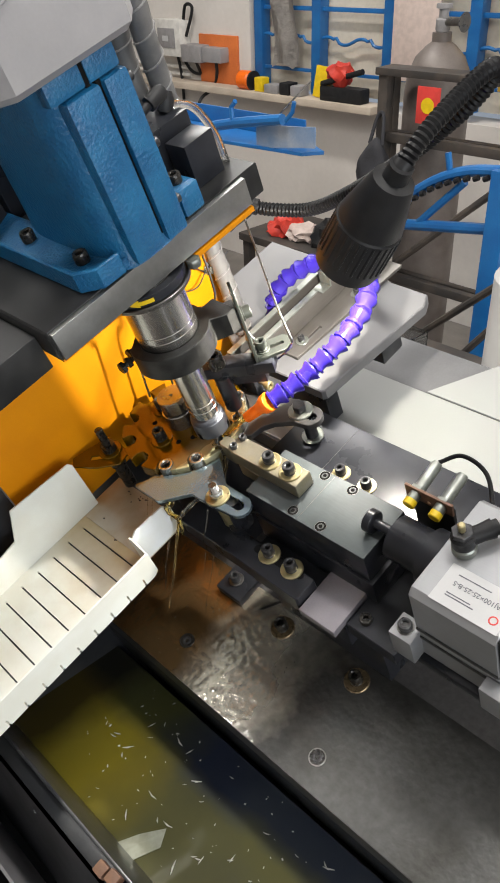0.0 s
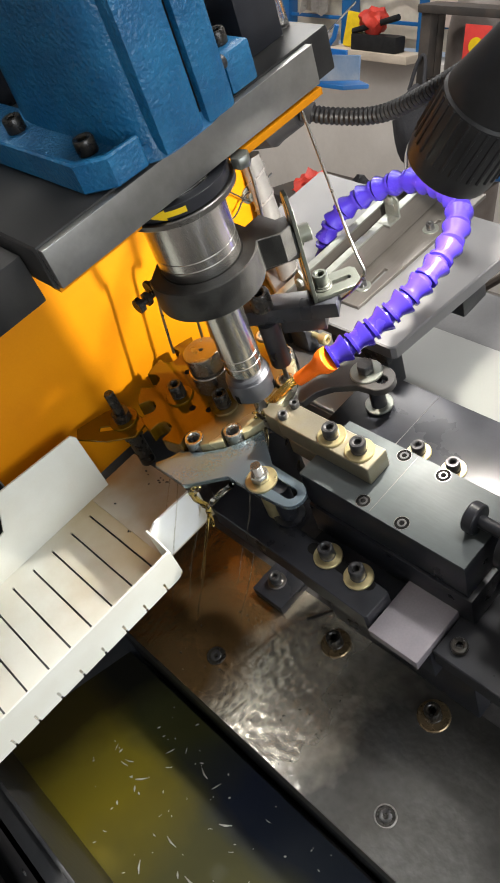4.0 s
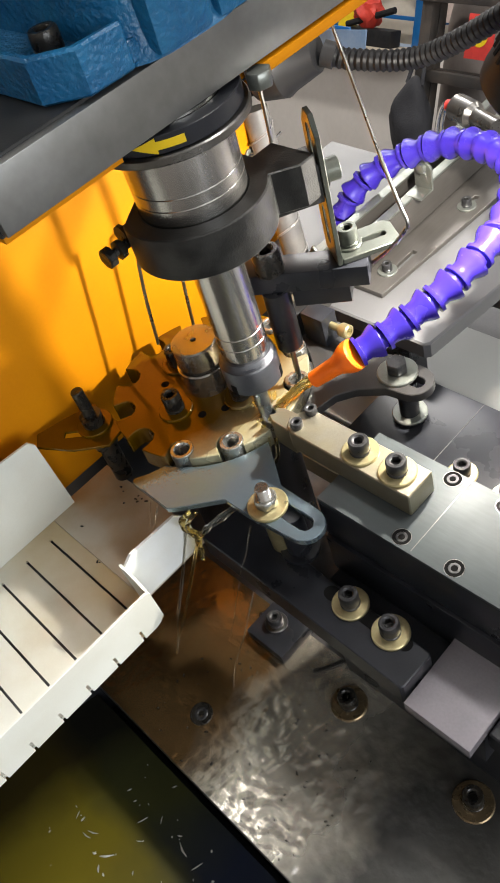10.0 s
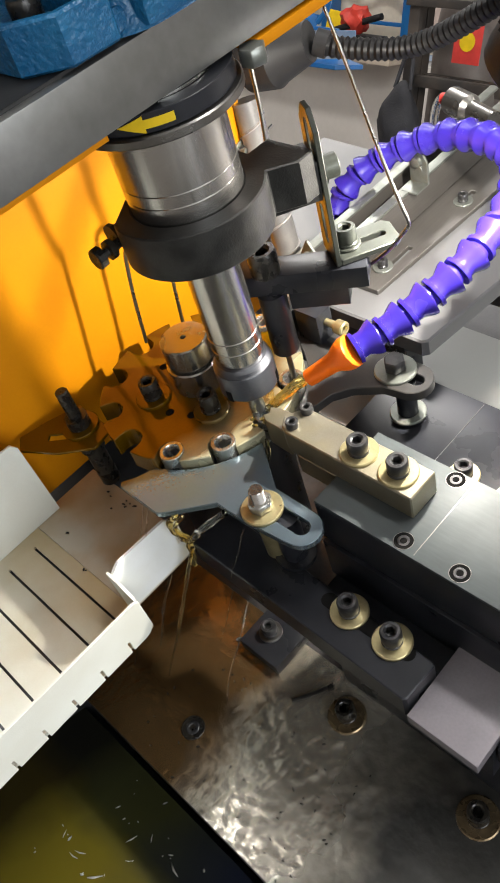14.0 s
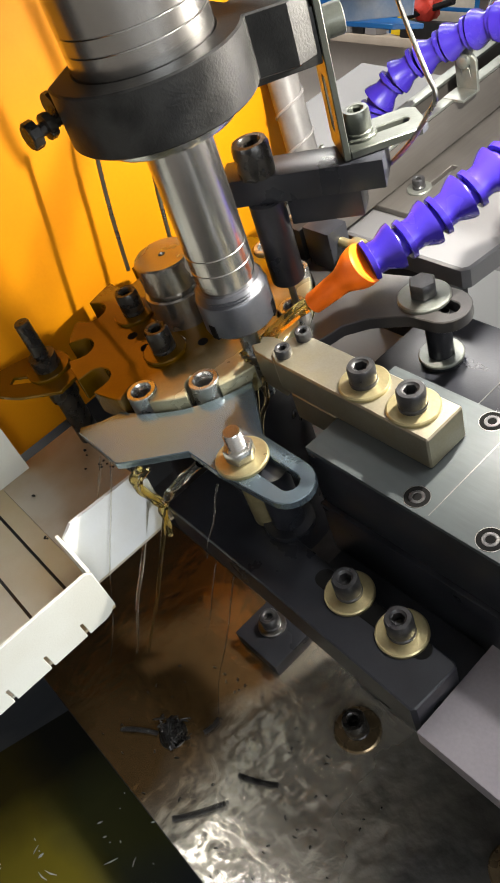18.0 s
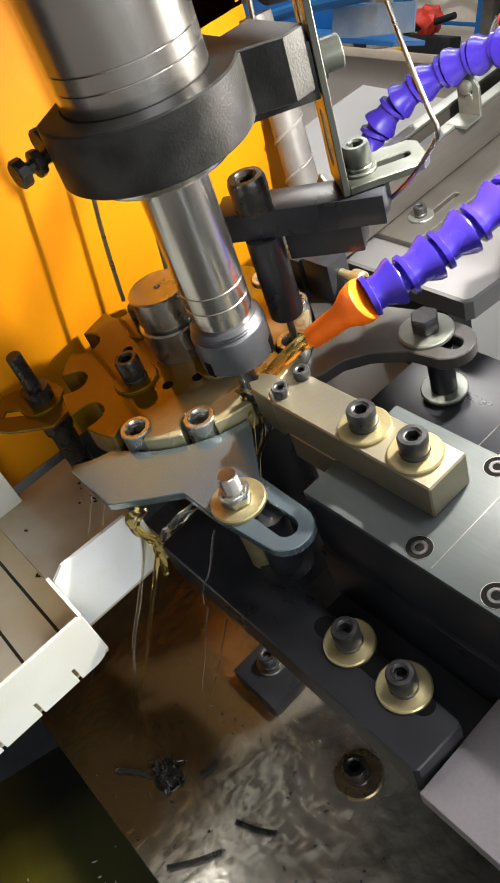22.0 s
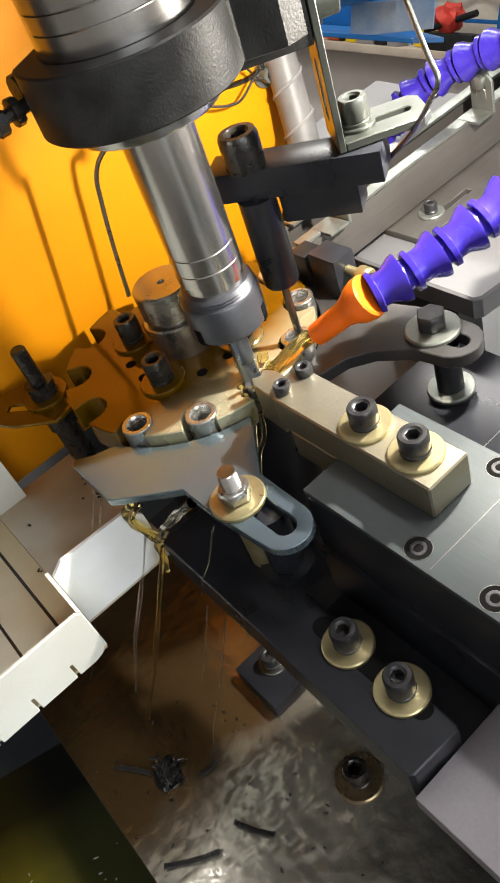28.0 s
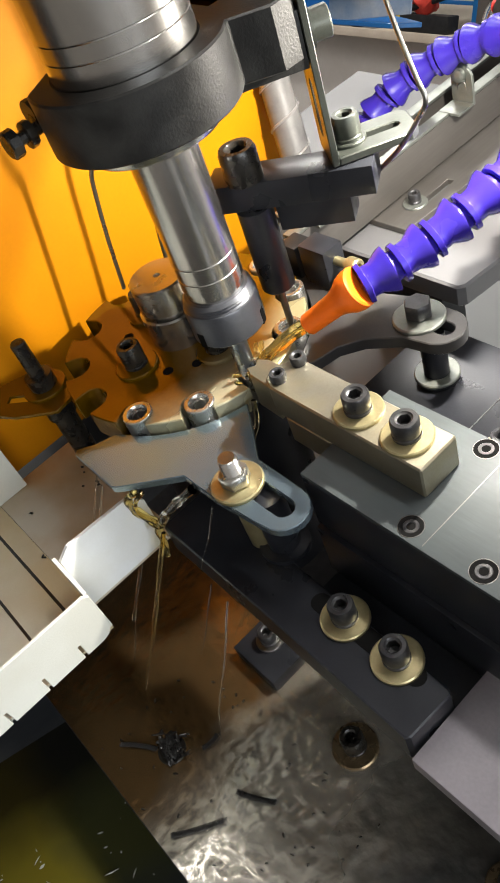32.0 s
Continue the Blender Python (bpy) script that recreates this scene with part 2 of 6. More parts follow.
# painted into the coolant: lit yellow inlet, dark reflection by the bed, chute's shade
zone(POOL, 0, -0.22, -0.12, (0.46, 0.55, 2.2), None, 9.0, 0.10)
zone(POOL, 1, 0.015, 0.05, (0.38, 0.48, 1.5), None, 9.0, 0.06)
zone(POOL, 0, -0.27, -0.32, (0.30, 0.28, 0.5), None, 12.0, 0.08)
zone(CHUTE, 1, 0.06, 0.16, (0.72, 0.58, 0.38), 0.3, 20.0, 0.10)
zone(GUIDE, 0, -0.068, -0.078, (0.55, 0.36, 0.12), None, 25.0, 0.012)


# ---- mesh helpers, in millimetres ----
def ring_of(r, n, z=0.0, cx=0.0, cy=0.0, a0=0.0):
    return [(cx + r * math.cos(a0 + 2 * math.pi * k / n), cy + r * math.sin(a0 + 2 * math.pi * k / n), z) for k in range(n)]


def box(bm, x0, x1, y0, y1, z0, z1, bevel=0.8):
    vs = [bm.verts.new((x, y, z)) for z in (z0, z1) for x, y in ((x0, y0), (x1, y0), (x1, y1), (x0, y1))]
    fs = [bm.faces.new([vs[i] for i in f]) for f in ((3, 2, 1, 0), (4, 5, 6, 7), (0, 1, 5, 4), (1, 2, 6, 5), (2, 3, 7, 6), (3, 0, 4, 7))]
    if bevel:
        es = list({e for f in fs for e in f.edges})
        bmesh.ops.bevel(bm, geom=es, offset=bevel, segments=2, profile=0.6, affect="EDGES")
    return bm


def lathe(bm, profile, n=32, m=None):
    """A turned form round z from (radius, height) pairs, from bottom to top, closed at both ends."""
    m = m or Matrix()
    rows = []
    for r, z in profile:
        rows.append([bm.verts.new(m @ Vector((r * math.cos(2 * math.pi * k / n), r * math.sin(2 * math.pi * k / n), z))) for k in range(n)])
    for a, b in zip(rows, rows[1:]):
        for k in range(n):
            f = bm.faces.new((a[k], a[(k + 1) % n], b[(k + 1) % n], b[k]))
            f.smooth = True
    bm.faces.new(rows[0][::-1])
    bm.faces.new(rows[-1])
    return bm


def sweep(bm, pts, radii, n=12):
    """A round tube along points."""
    pts = [Vector(p) for p in pts]
    if not isinstance(radii, (list, tuple)):
        radii = [radii] * len(pts)
    rows, side = [], None
    for i, p in enumerate(pts):
        d = (pts[min(i + 1, len(pts) - 1)] - pts[max(i - 1, 0)]).normalized()
        if side is None:
            side = d.orthogonal().normalized()
        side = (side - d * side.dot(d)).normalized()
        up = d.cross(side)
        rows.append([bm.verts.new(p + radii[i] * (math.cos(2 * math.pi * k / n) * side + math.sin(2 * math.pi * k / n) * up)) for k in range(n)])
    for a, b in zip(rows, rows[1:]):
        for k in range(n):
            bm.faces.new((a[k], a[(k + 1) % n], b[(k + 1) % n], b[k])).smooth = True
    bm.faces.new(rows[0][::-1])
    bm.faces.new(rows[-1])
    return bm


def smooth_line(pts, steps=8):
    """A smooth line through points (Catmull-Rom)."""
    p = [Vector(q) for q in pts]
    p = [2 * p[0] - p[1]] + p + [2 * p[-1] - p[-2]]
    out = []
    for i in range(1, len(p) - 2):
        for k in range(steps):
            t = k / steps
            a, b, c, d = p[i - 1], p[i], p[i + 1], p[i + 2]
            out.append(0.5 * (2 * b + (c - a) * t + (2 * a - 5 * b + 4 * c - d) * t * t + (3 * b - a - 3 * c + d) * t ** 3))
    return out + [p[-2]]


def along(pts, step):
    """The same line in even steps."""
    pts = [Vector(p) for p in pts]
    out, left = [pts[0]], step
    for a, b in zip(pts, pts[1:]):
        d, done = (b - a).length, 0.0
        while d - done >= left:
            done += left
            out.append(a + (b - a) * (done / d))
            left = step
        left -= d - done
    return out


def slab(bm, outer, z0, z1, holes=(), bevel=0.0):
    """A flat plate of any outline with holes through it."""
    loops = [list(outer)] + [list(h) for h in holes]
    edges = []
    for loop in loops:
        vs = [bm.verts.new((p[0], p[1], z0)) for p in loop]
        edges += [bm.edges.new((vs[i], vs[(i + 1) % len(vs)])) for i in range(len(vs))]
    made = bmesh.ops.triangle_fill(bm, use_beauty=True, use_dissolve=False, edges=edges)
    fs = [g for g in made["geom"] if isinstance(g, bmesh.types.BMFace)]
    up = bmesh.ops.extrude_face_region(bm, geom=fs)
    bmesh.ops.translate(bm, vec=(0, 0, z1 - z0), verts=[g for g in up["geom"] if isinstance(g, bmesh.types.BMVert)])
    bmesh.ops.recalc_face_normals(bm, faces=bm.faces[:])
    if bevel:
        es = [e for e in bm.edges if len(e.link_faces) == 2 and e.calc_face_angle(0) > 1.0]
        bmesh.ops.bevel(bm, geom=es, offset=bevel, segments=1, affect="EDGES")
    return bm


def hexagon(r, cx=0, cy=0, a0=0.2):
    return [(cx + r * math.cos(a0 + math.pi / 3 * k), cy + r * math.sin(a0 + math.pi / 3 * k)) for k in range(6)]


def circle(r, cx=0, cy=0, n=24):
    return [(cx + r * math.cos(2 * math.pi * k / n), cy + r * math.sin(2 * math.pi * k / n)) for k in range(n)]


def cap_head(bm, x, y, z0, r, h, n=28):
    """The head of a socket screw on z0 with its hexagon recess and a knurled rim."""
    a0 = (x * 0.37 + y * 0.71) % 1.0
    rows = []
    for rr, z in ((r * 0.98, z0), (r, z0 + h * 0.1), (r, z0 + h * 0.86), (r * 0.9, z0 + h), (r * 0.62, z0 + h), (r * 0.56, z0 + h * 0.94)):
        rows.append([bm.verts.new((x + rr * math.cos(2 * math.pi * k / n), y + rr * math.sin(2 * math.pi * k / n), z)) for k in range(n)])
    # a star of six corners narrows into the socket
    def hexr(a):
        a = (a - a0) % (math.pi / 3) - math.pi / 6
        return r * 0.5 * math.cos(math.pi / 6) / math.cos(a)
    for z in (z0 + h * 0.9, z0 + h * 0.35):
        rows.append([bm.verts.new((x + hexr(2 * math.pi * k / n) * math.cos(2 * math.pi * k / n), y + hexr(2 * math.pi * k / n) * math.sin(2 * math.pi * k / n), z)) for k in range(n)])
    for a, b in zip(rows, rows[1:]):
        for k in range(n):
            bm.faces.new((a[k], a[(k + 1) % n], b[(k + 1) % n], b[k]))
    bm.faces.new(rows[0][::-1])
    bm.faces.new(rows[-1])
    return bm


def washer(bm, x, y, z0, r, hole, h):
    rows = [[bm.verts.new((x + q * math.cos(2 * math.pi * k / 32), y + q * math.sin(2 * math.pi * k / 32), z)) for k in range(32)] for q, z in ((hole, z0), (r, z0), (r, z0 + h * 0.7), (r - h * 0.3, z0 + h), (hole, z0 + h))]
    for a, b in zip(rows, rows[1:] + rows[:1]):
        for k in range(32):
            bm.faces.new((a[k], a[(k + 1) % 32], b[(k + 1) % 32], b[k]))
    return bm


# ---- objects ----
ORIGIN = {}


def thing(name, origin, label, category, group="", kind="", m=BED):
    """An Empty at its base, in machine millimetres (m = BED) or room millimetres (m = Matrix())."""
    ob = new(name)
    ob.empty_display_size = 0.02
    ob.matrix_basis = m @ Matrix.Translation([c / 1000 for c in origin])
    ORIGIN[ob.name] = Vector(origin)
    return tagged(ob, label, category, group, kind)


def mesh_of(bm, name, o, material):
    bmesh.ops.recalc_face_normals(bm, faces=bm.faces[:])
    for v in bm.verts:
        v.co = (v.co - o) * 0.001
    for f in bm.faces:
        f.smooth = True
    for e in bm.edges:
        e.smooth = len(e.link_faces) == 2 and e.calc_face_angle(3) < 0.6
    me = bpy.data.meshes.new(name)
    bm.to_mesh(me)
    bm.free()
    me.materials.append(material)
    return me


def part(name, bm, material, parent, label=""):
    o = ORIGIN[parent.name]
    ob = new(name, mesh_of(bm, name, o, material))
    ob.parent = parent
    ORIGIN[ob.name] = o
    if label:
        ob["label"] = label
    return ob


def solo(name, bm, material, origin, label, category="", group="", kind="", m=BED):
    """A thing of one mesh."""
    o = Vector(origin)
    ob = new(name, mesh_of(bm, name, o, material))
    ob.matrix_basis = m @ Matrix.Translation(o * 0.001)
    ORIGIN[ob.name] = o
    return tagged(ob, label, category, group, kind)


def B():
    return bmesh.new()


def screw(parent, x, y, z, r=6.6, h=8, w=0.0, wh=2.0, material=BOLT, wm=None):
    """A socket screw with an optional washer, on the height z."""
    if w:
        z2 = z + wh + 2.2
        s = part("cap_screw", cap_head(B(), x, y, z2, r, h), material, parent, "black socket-head screw")
        part("washer", washer(B(), x, y, z, w, r * 0.55, wh), wm or ZINC, s, "zinc washer")
        part("spring_washer", washer(B(), x, y, z + wh, r * 1.02, r * 0.5, 1.9), material, s, "split spring washer")
        return s
    return part("cap_screw", cap_head(B(), x, y, z, r, h), material, parent)


def hex_bolt(parent, x, y, z, r=9, h=9, w=13, wh=2.5, stud=0.0, nut=SILVER, wm=None):
    bm = slab(B(), hexagon(r, x, y), z + wh, z + wh + h, bevel=0.7)
    s = part("hex_nut", bm, nut, parent)
    part("washer", washer(B(), x, y, z, w, r * 0.5, wh), wm or ZINC, s)
    if stud:
        prof = []
        zz = z + wh + h
        while zz < z + wh + h + stud - 1:
            prof += [(r * 0.6, zz), (r * 0.5, zz + 0.8)]
            zz += 1.6
        prof += [(r * 0.56, z + wh + h + stud - 0.6), (r * 0.52, z + wh + h + stud)]
        part("threaded_stud", lathe(B(), prof, 20, Matrix.Translation((x, y, 0))), CHROME, s, "bright stud thread")
    return s


PERIOD, FIRST = 3.62, 1.76  # the working cycle and the first time that the spindle is up

# ---- room shell, in room metres x 1000 ----
ROOM = Matrix()


def room_box(name, x0, x1, y0, y1, z0, z1, material, label, bevel=0, kind="structure", category=""):
    return solo(name, box(B(), x0, x1, y0, y1, z0, z1, bevel), material, ((x0 + x1) / 2, (y0 + y1) / 2, z0), label, category, "", kind, ROOM)


room_box("floor", -6000, 4000, -4000, 2600, -100, 0, FLOOR, "dirty grey concrete workshop floor")
room_box("ceiling", -6000, 4000, -4000, 2600, 3200, 3300, CEIL, "white workshop ceiling")
room_box("wall_south", -6000, 4000, -4100, -4000, 0, 3200, WALL, "plain painted workshop wall")
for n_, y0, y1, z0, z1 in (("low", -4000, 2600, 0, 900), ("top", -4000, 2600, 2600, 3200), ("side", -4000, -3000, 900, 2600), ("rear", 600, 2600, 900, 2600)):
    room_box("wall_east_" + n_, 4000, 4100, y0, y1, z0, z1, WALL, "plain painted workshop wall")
# unseen window, added to light the faces that look towards the camera
ew = thing("fill_window", (4050, -1200, 900), "unseen window added for fill light, in a steel frame", "window", "", "structure", ROOM)
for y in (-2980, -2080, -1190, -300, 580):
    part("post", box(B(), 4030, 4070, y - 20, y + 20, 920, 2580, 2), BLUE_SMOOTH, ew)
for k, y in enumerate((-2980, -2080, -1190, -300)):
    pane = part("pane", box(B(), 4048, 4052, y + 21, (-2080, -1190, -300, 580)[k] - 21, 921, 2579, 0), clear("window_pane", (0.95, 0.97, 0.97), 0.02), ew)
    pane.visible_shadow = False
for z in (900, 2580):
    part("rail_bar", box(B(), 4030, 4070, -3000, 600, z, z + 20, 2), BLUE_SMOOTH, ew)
room_box("wall_west", -6100, -6000, -4000, 2600, 0, 3200, WALL, "plain painted workshop wall")

def round_slot(x0, x1, y, r, n=8):
    return [(x1 + r * math.sin(math.pi * k / n), y - r * math.cos(math.pi * k / n)) for k in range(n + 1)] + [(x0 - r * math.sin(math.pi * k / n), y + r * math.cos(math.pi * k / n)) for k in range(n + 1)]


# ---- the machine's bed ----
bed = thing("machine_bed", (0, -50, -290), "dark cast machine bed wet with brown coolant", "machine bed")
part("base_plate", box(B(), -560, 640, -205, 220, -290, -235, 0.6), BASE, bed, "oil-wet cast base plate")
part("bed_body", box(B(), -540, 620, -193, 215, -640, -290.5, 3), TROUGH, bed, "dark painted bed casting")
part("front_apron", box(B(), -420, 640, -203, -195, -420, -291, 1.0), TROUGH, bed)
for hx, hy in ((-76, -163), (146, -172)):
    b = part("bolt_hole", washer(B(), hx, hy, -234.2, 9.8, 8.6, 1.4), STEEL if hx > 0 else BOLT_DARK, bed, "bright worn rim of a bolt hole")
    # flat dark disc stands in for the shade down the hole
    part("recess", lathe(B(), [(8.5, -235), (8.5, -233.2)], 24, Matrix.Translation((hx, hy, 0))), BOLT_DARK, b, "black disc for the bolt hole's shade")
    part("sunk_screw", cap_head(B(), hx, hy, -234.6, 5.6, 2.2), BOLT, b)
screw(bed, 14, -80, -235, 7.5, 12, 15, 3, BOLT_DARK, OILY)
screw(bed, 128, -80, -235, 7.5, 12, 15, 3, BOLT_DARK, OILY)

# a film of coolant with ripples, drawn out over the bed's front
film = new("coolant_film", bpy.data.meshes.new("coolant_film"))
bm = B()
NX, NY = 300, 54
grid = {}
for i in range(NX + 1):
    for k in range(NY + 1):
        x, y = -258 + 0.0 * k + 890 * (i / NX) ** 1.25, -204.4 + 150 * k / NY
        wet = max(0.0, min(1.0, (130 - x) / 120))
        h = 0.3 * wet * noise.noise(Vector((x * 0.05, y * 0.05, 0.0))) + (0.8 * noise.noise(Vector((x * 0.14 + y * 0.04, y * 0.16, 4.0))) + 0.7 * noise.noise(Vector((x * 0.30 + y * 0.06, y * 0.22, 7.0)))) * max(0.0, min(1.0, (x + 90) / 60)) * wet
        drop = max(0.0, noise.noise(Vector((x * 0.33, y * 0.33, 9.0))) - 0.32) * (0.4 + 1.8 * wet)
        grid[i, k] = bm.verts.new((x, y, -234.1 + h + drop))
for i in range(NX):
    for k in range(NY):
        q = [grid.get(c) for c in ((i, k), (i + 1, k), (i + 1, k + 1), (i, k + 1))]
        if all(q):
            bm.faces.new(q).smooth = True
for v in bm.verts:
    v.co *= 0.001
bm.to_mesh(film.data)
bm.free()
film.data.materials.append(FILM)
film.matrix_basis = BED
tagged(film, "brown oily coolant film rippling on the bed, darker along it", "coolant", "", "stuff")

cab = thing("machine_cabinet", (100, -60, 0), "black machine cabinet under the bed", "cabinet", m=ROOM)
part("cabinet_body", box(B(), -560, 660, -560, 320, 30, 478, 6), RUBBER, cab)
for fx in (-520, 620):
    for fy in (-520, 280):
        part("foot", lathe(B(), [(40, 0), (40, 12), (20, 14), (20, 29.5)], 20, Matrix.Translation((fx, fy, 0))), RUBBER, cab)

trough = thing("coolant_trough", (0, -300, -440), "dark painted steel trough for coolant", "trough")
part("trough_floor", box(B(), -420, 640, -420, -206, -440, -432, 0.5), TROUGH, trough)
part("trough_wall", box(B(), -420, 640, -402, -398, -440, -211, 1.0), TROUGH, trough, "black folded trough wall")
part("rim_flange", box(B(), -420, 640, -402, -385.2, -210.8, -207, 1.0), TROUGH, trough, "grey worn rim flange")
part("upright_lip", box(B(), -420, 640, -385, -381, -440, -196, 1.4), TROUGH, trough, "black upright lip")
part("trough_wall", box(B(), -430, -421, -420, -206, -440, -240, 1.0), TROUGH, trough)
part("trough_wall", box(B(), 641, 650, -420, -206, -440, -240, 1.0), TROUGH, trough)

# ---- slide ways under the clamp ----
ways = thing("slide_base", (40, 0, -235), "black oxide steel slide base bolted on the bed", "slide base")
part("pedestal", box(B(), -6, 160, -58, 95, -234.5, -110, 2), BLACK_STEEL, ways)
part("rail_plate", box(B(), 89.5, 136, -89, 60, -108.5, -98, 0.8), PLATE_GREY, ways, "ground grey steel rail plate")
part("rail_block", box(B(), -8, 136, -74, 88, -150, -109, 1.2), BLACK_STEEL, ways, "black steel rail block")
part("side_plate", box(B(), -12, 150, -36, 34, -109, -70, 1), BLACK_STEEL, ways)
part("rear_plate", box(B(), -70, 300, 36, 128, -110, -82, 1.2), BLACK_STEEL, ways, "black steel rear plate with a scribed line")
part("foot", box(B(), -92, -50, -88, -40, -234.5, -222, 1.5), BLACK_STEEL, ways)
screw(ways, -75, -67, -222, 6.6, 8, 10, 2, BOLT, STEEL)
for rx_ in (28, 64):
    screw(ways, rx_, 64, -81.8, 6.2, 8, 11, 2, BOLT, ZINC)
part("scribed_line", box(B(), 4.0, 4.5, 40, 126, -82.1, -81.7, 0), STEEL, ways)
part("end_bracket", slab(B(), [(137, -72), (196, -73), (198, -60), (198, 60), (137, 60)], -124, -104, [], 1.0), BLACK_STEEL, ways)
screw(ways, 152, -58, -104, 6.6, 6, 0, 0, BOLT_DARK)

bar = thing("stop_bar", (10, -65, -100), "black steel bar with two washered socket screws", "steel bar")
part("bar_body", slab(B(), [(-97, -82), (-95, -84), (-8, -84.5), (86, -86.5), (88, -84.5), (89, -59), (87, -57.5), (-8, -54), (-97, -48)], -108, -85, [], 0.8), BLACK_STEEL, bar)
part("slot", slab(B(), round_slot(12, 72, -62, 5.2), -85.2, -84.8), HOLE_SHADE, bar, "flat black sheet for the slot's shade in the bar")
screw(bar, 28, -61, -84.7, 6.6, 10, 12.5, 2.2, BOLT, ZINC)
screw(bar, 61, -61.5, -84.7, 6.6, 10, 12.5, 2.2, BOLT, ZINC)

# ---- clamp slide, which opens by ten millimetres in every cycle ----
slide = thing("clamp_slide", (0, 0, -68), "grey steel clamp slide with a ground block and socket screws", "clamp slide")
part("slide_body", box(B(), -12, 146, -34, 31, -68, -31, 0.6), BLACK_STEEL, slide, "black oxide slide body")
part("slide_plate", box(B(), -12, 146, -34, 31, -30.9, -28.5, 0.5), GREY_STEEL, slide, "grey ground steel slide plate")
part("scribed_line", box(B(), 60.0, 60.4, -32, 30, -28.6, -28.35, 0), STEEL, slide)
for sx in (50, 87):
    for sy in (-27, 25):
        r = part("screw_seat", washer(B(), sx, sy, -28.6, 6.0, 5.7, 0.3), STEEL, slide)
        part("recess", lathe(B(), [(5.7, -29), (5.7, -28.4)], 24, Matrix.Translation((sx, sy, 0))), HOLE_SHADE, r, "black disc for the counterbore's shade")
        part("cap_screw", cap_head(B(), sx, sy, -31, 3.8, 2.8), BOLT, r)
clampb = part("clamp_block", slab(B(), [(46, -12), (46, 12), (-50, 12), (-56, 7), (-60, -2), (-56, -9), (-50, -12)], -28.3, -9.5, [], 0.8), BLOCK, slide, "ground steel clamp block stained by oil")
part("block_keel", slab(B(), [(-13, -12), (-13, 12), (-44, 12), (-50, 6), (-50, -8), (-44, -12)], -46, -28.2, [], 0.8), BLOCK, slide)
screw(slide, 0, 0, -9.5, 6.6, 8, 12.2, 2, BOLT, ZINC)
screw(slide, 29, 0, -9.5, 6.6, 8, 12.2, 2, BOLT, ZINC)
screw(slide, -49.6, -5.3, -9.5, 4.3, 5, 0, 0, BOLT)
screw(slide, -49.6, 9.2, -9.5, 4.3, 5, 0, 0, BOLT)
part("jaw", slab(B(), [(-55, -8), (-55, 8), (-74, 7), (-80, 4), (-77, 0), (-80, -4), (-74, -7)], -40, -17, [], 0.6), BLOCK, slide, "narrow jaw that holds the blank")
RX = Matrix.Rotation(math.pi / 2, 4, "Y")


def turned_x(profile, y, z, n=32):
    return lathe(B(), profile, n, Matrix.Translation((0, y, z)) @ RX)


part("coupling_pin", turned_x([(11, 128), (12, 129), (12, 136), (11, 137), (5, 137.2), (5, 160)], 0, -18, 28), BLACK_STEEL, slide, "black steel coupling pin")

# ---- pneumatic cylinder ----
cyl = thing("pneumatic_cylinder", (260, 0, -98), "silver compact pneumatic cylinder with a printed label", "pneumatic cylinder")
prof = [(-57, 10), (-51, 16), (51, 16), (57, 10), (57, -92), (51, -98), (-51, -98), (-57, -92), (-57, -52), (-53, -52), (-53, -46), (-57, -46)]
bm = slab(B(), prof, 0, 82, [], 0.6)
for v in bm.verts:
    v.co = Vector((219 + v.co.z, v.co.x, v.co.y))
part("cylinder_body", bm, ALU, cyl, "anodised aluminium cylinder body")
for gz in (-48, -62):
    part("sensor_groove", box(B(), 220, 300, -58.2, -56.6, gz, gz + 4, 0.3), DARK_PLATE, cyl)
part("end_cap", box(B(), 301.2, 306, -55, 55, -96, 14, 1.5), RUBBER, cyl)
part("rear_housing", turned_x([(40, 306.2), (40, 420), (36, 424)], 0, -41), ALU, cyl)
part("rod_housing", turned_x([(20, 160), (22, 161), (22, 196), (27, 198), (27, 216), (24, 218.8)], 0, -22), BLACK_STEEL, cyl, "black turned rod housing")
lab = part("label_plate", box(B(), 236, 298, -52, -14, 16.1, 16.5, 0), LABEL, cyl, "white printed maker's label")
for k, (w, yy) in enumerate(((30, -22), (26, -43), (22, -40.5))):
    part("print_line", box(B(), 246, 246 + w, yy, yy + 1.0, 16.55, 16.75, 0), INK, lab)
bm = washer(B(), 290, -42, 16.5, 4, 2.8, 0.3)
part("print_ring", bm, RED, lab, "red ring mark")
fc = bpy.data.curves.new("type_code", "FONT")
fc.body = "SDAJ100\u00d725-25-B-S"
fc.size, fc.extrude = 0.0062, 0.00015
tx = new("type_code", fc)
fc.materials.append(INK)
tx.parent = lab
tx.matrix_basis = pose((297 - 260) / 1000, (-28 - 0) / 1000, (16.7 + 98) / 1000, 0, 0, 180)
part("mounting_foot", box(B(), 198, 222, -72, -48, -91, -53, 1.2), ALU, cyl, "silver mounting foot")
screw(cyl, 209, -60, -53, 6.4, 4.5, 8, 1, BOLT, STEEL)
part("mounting_foot", box(B(), 290, 312, -72, -58, -91, -53, 1.2), ALU, cyl)
part("bracket_plate", box(B(), 196, 330, -62, 62, -110, -98.2, 1.5), BLACK_STEEL, cyl)


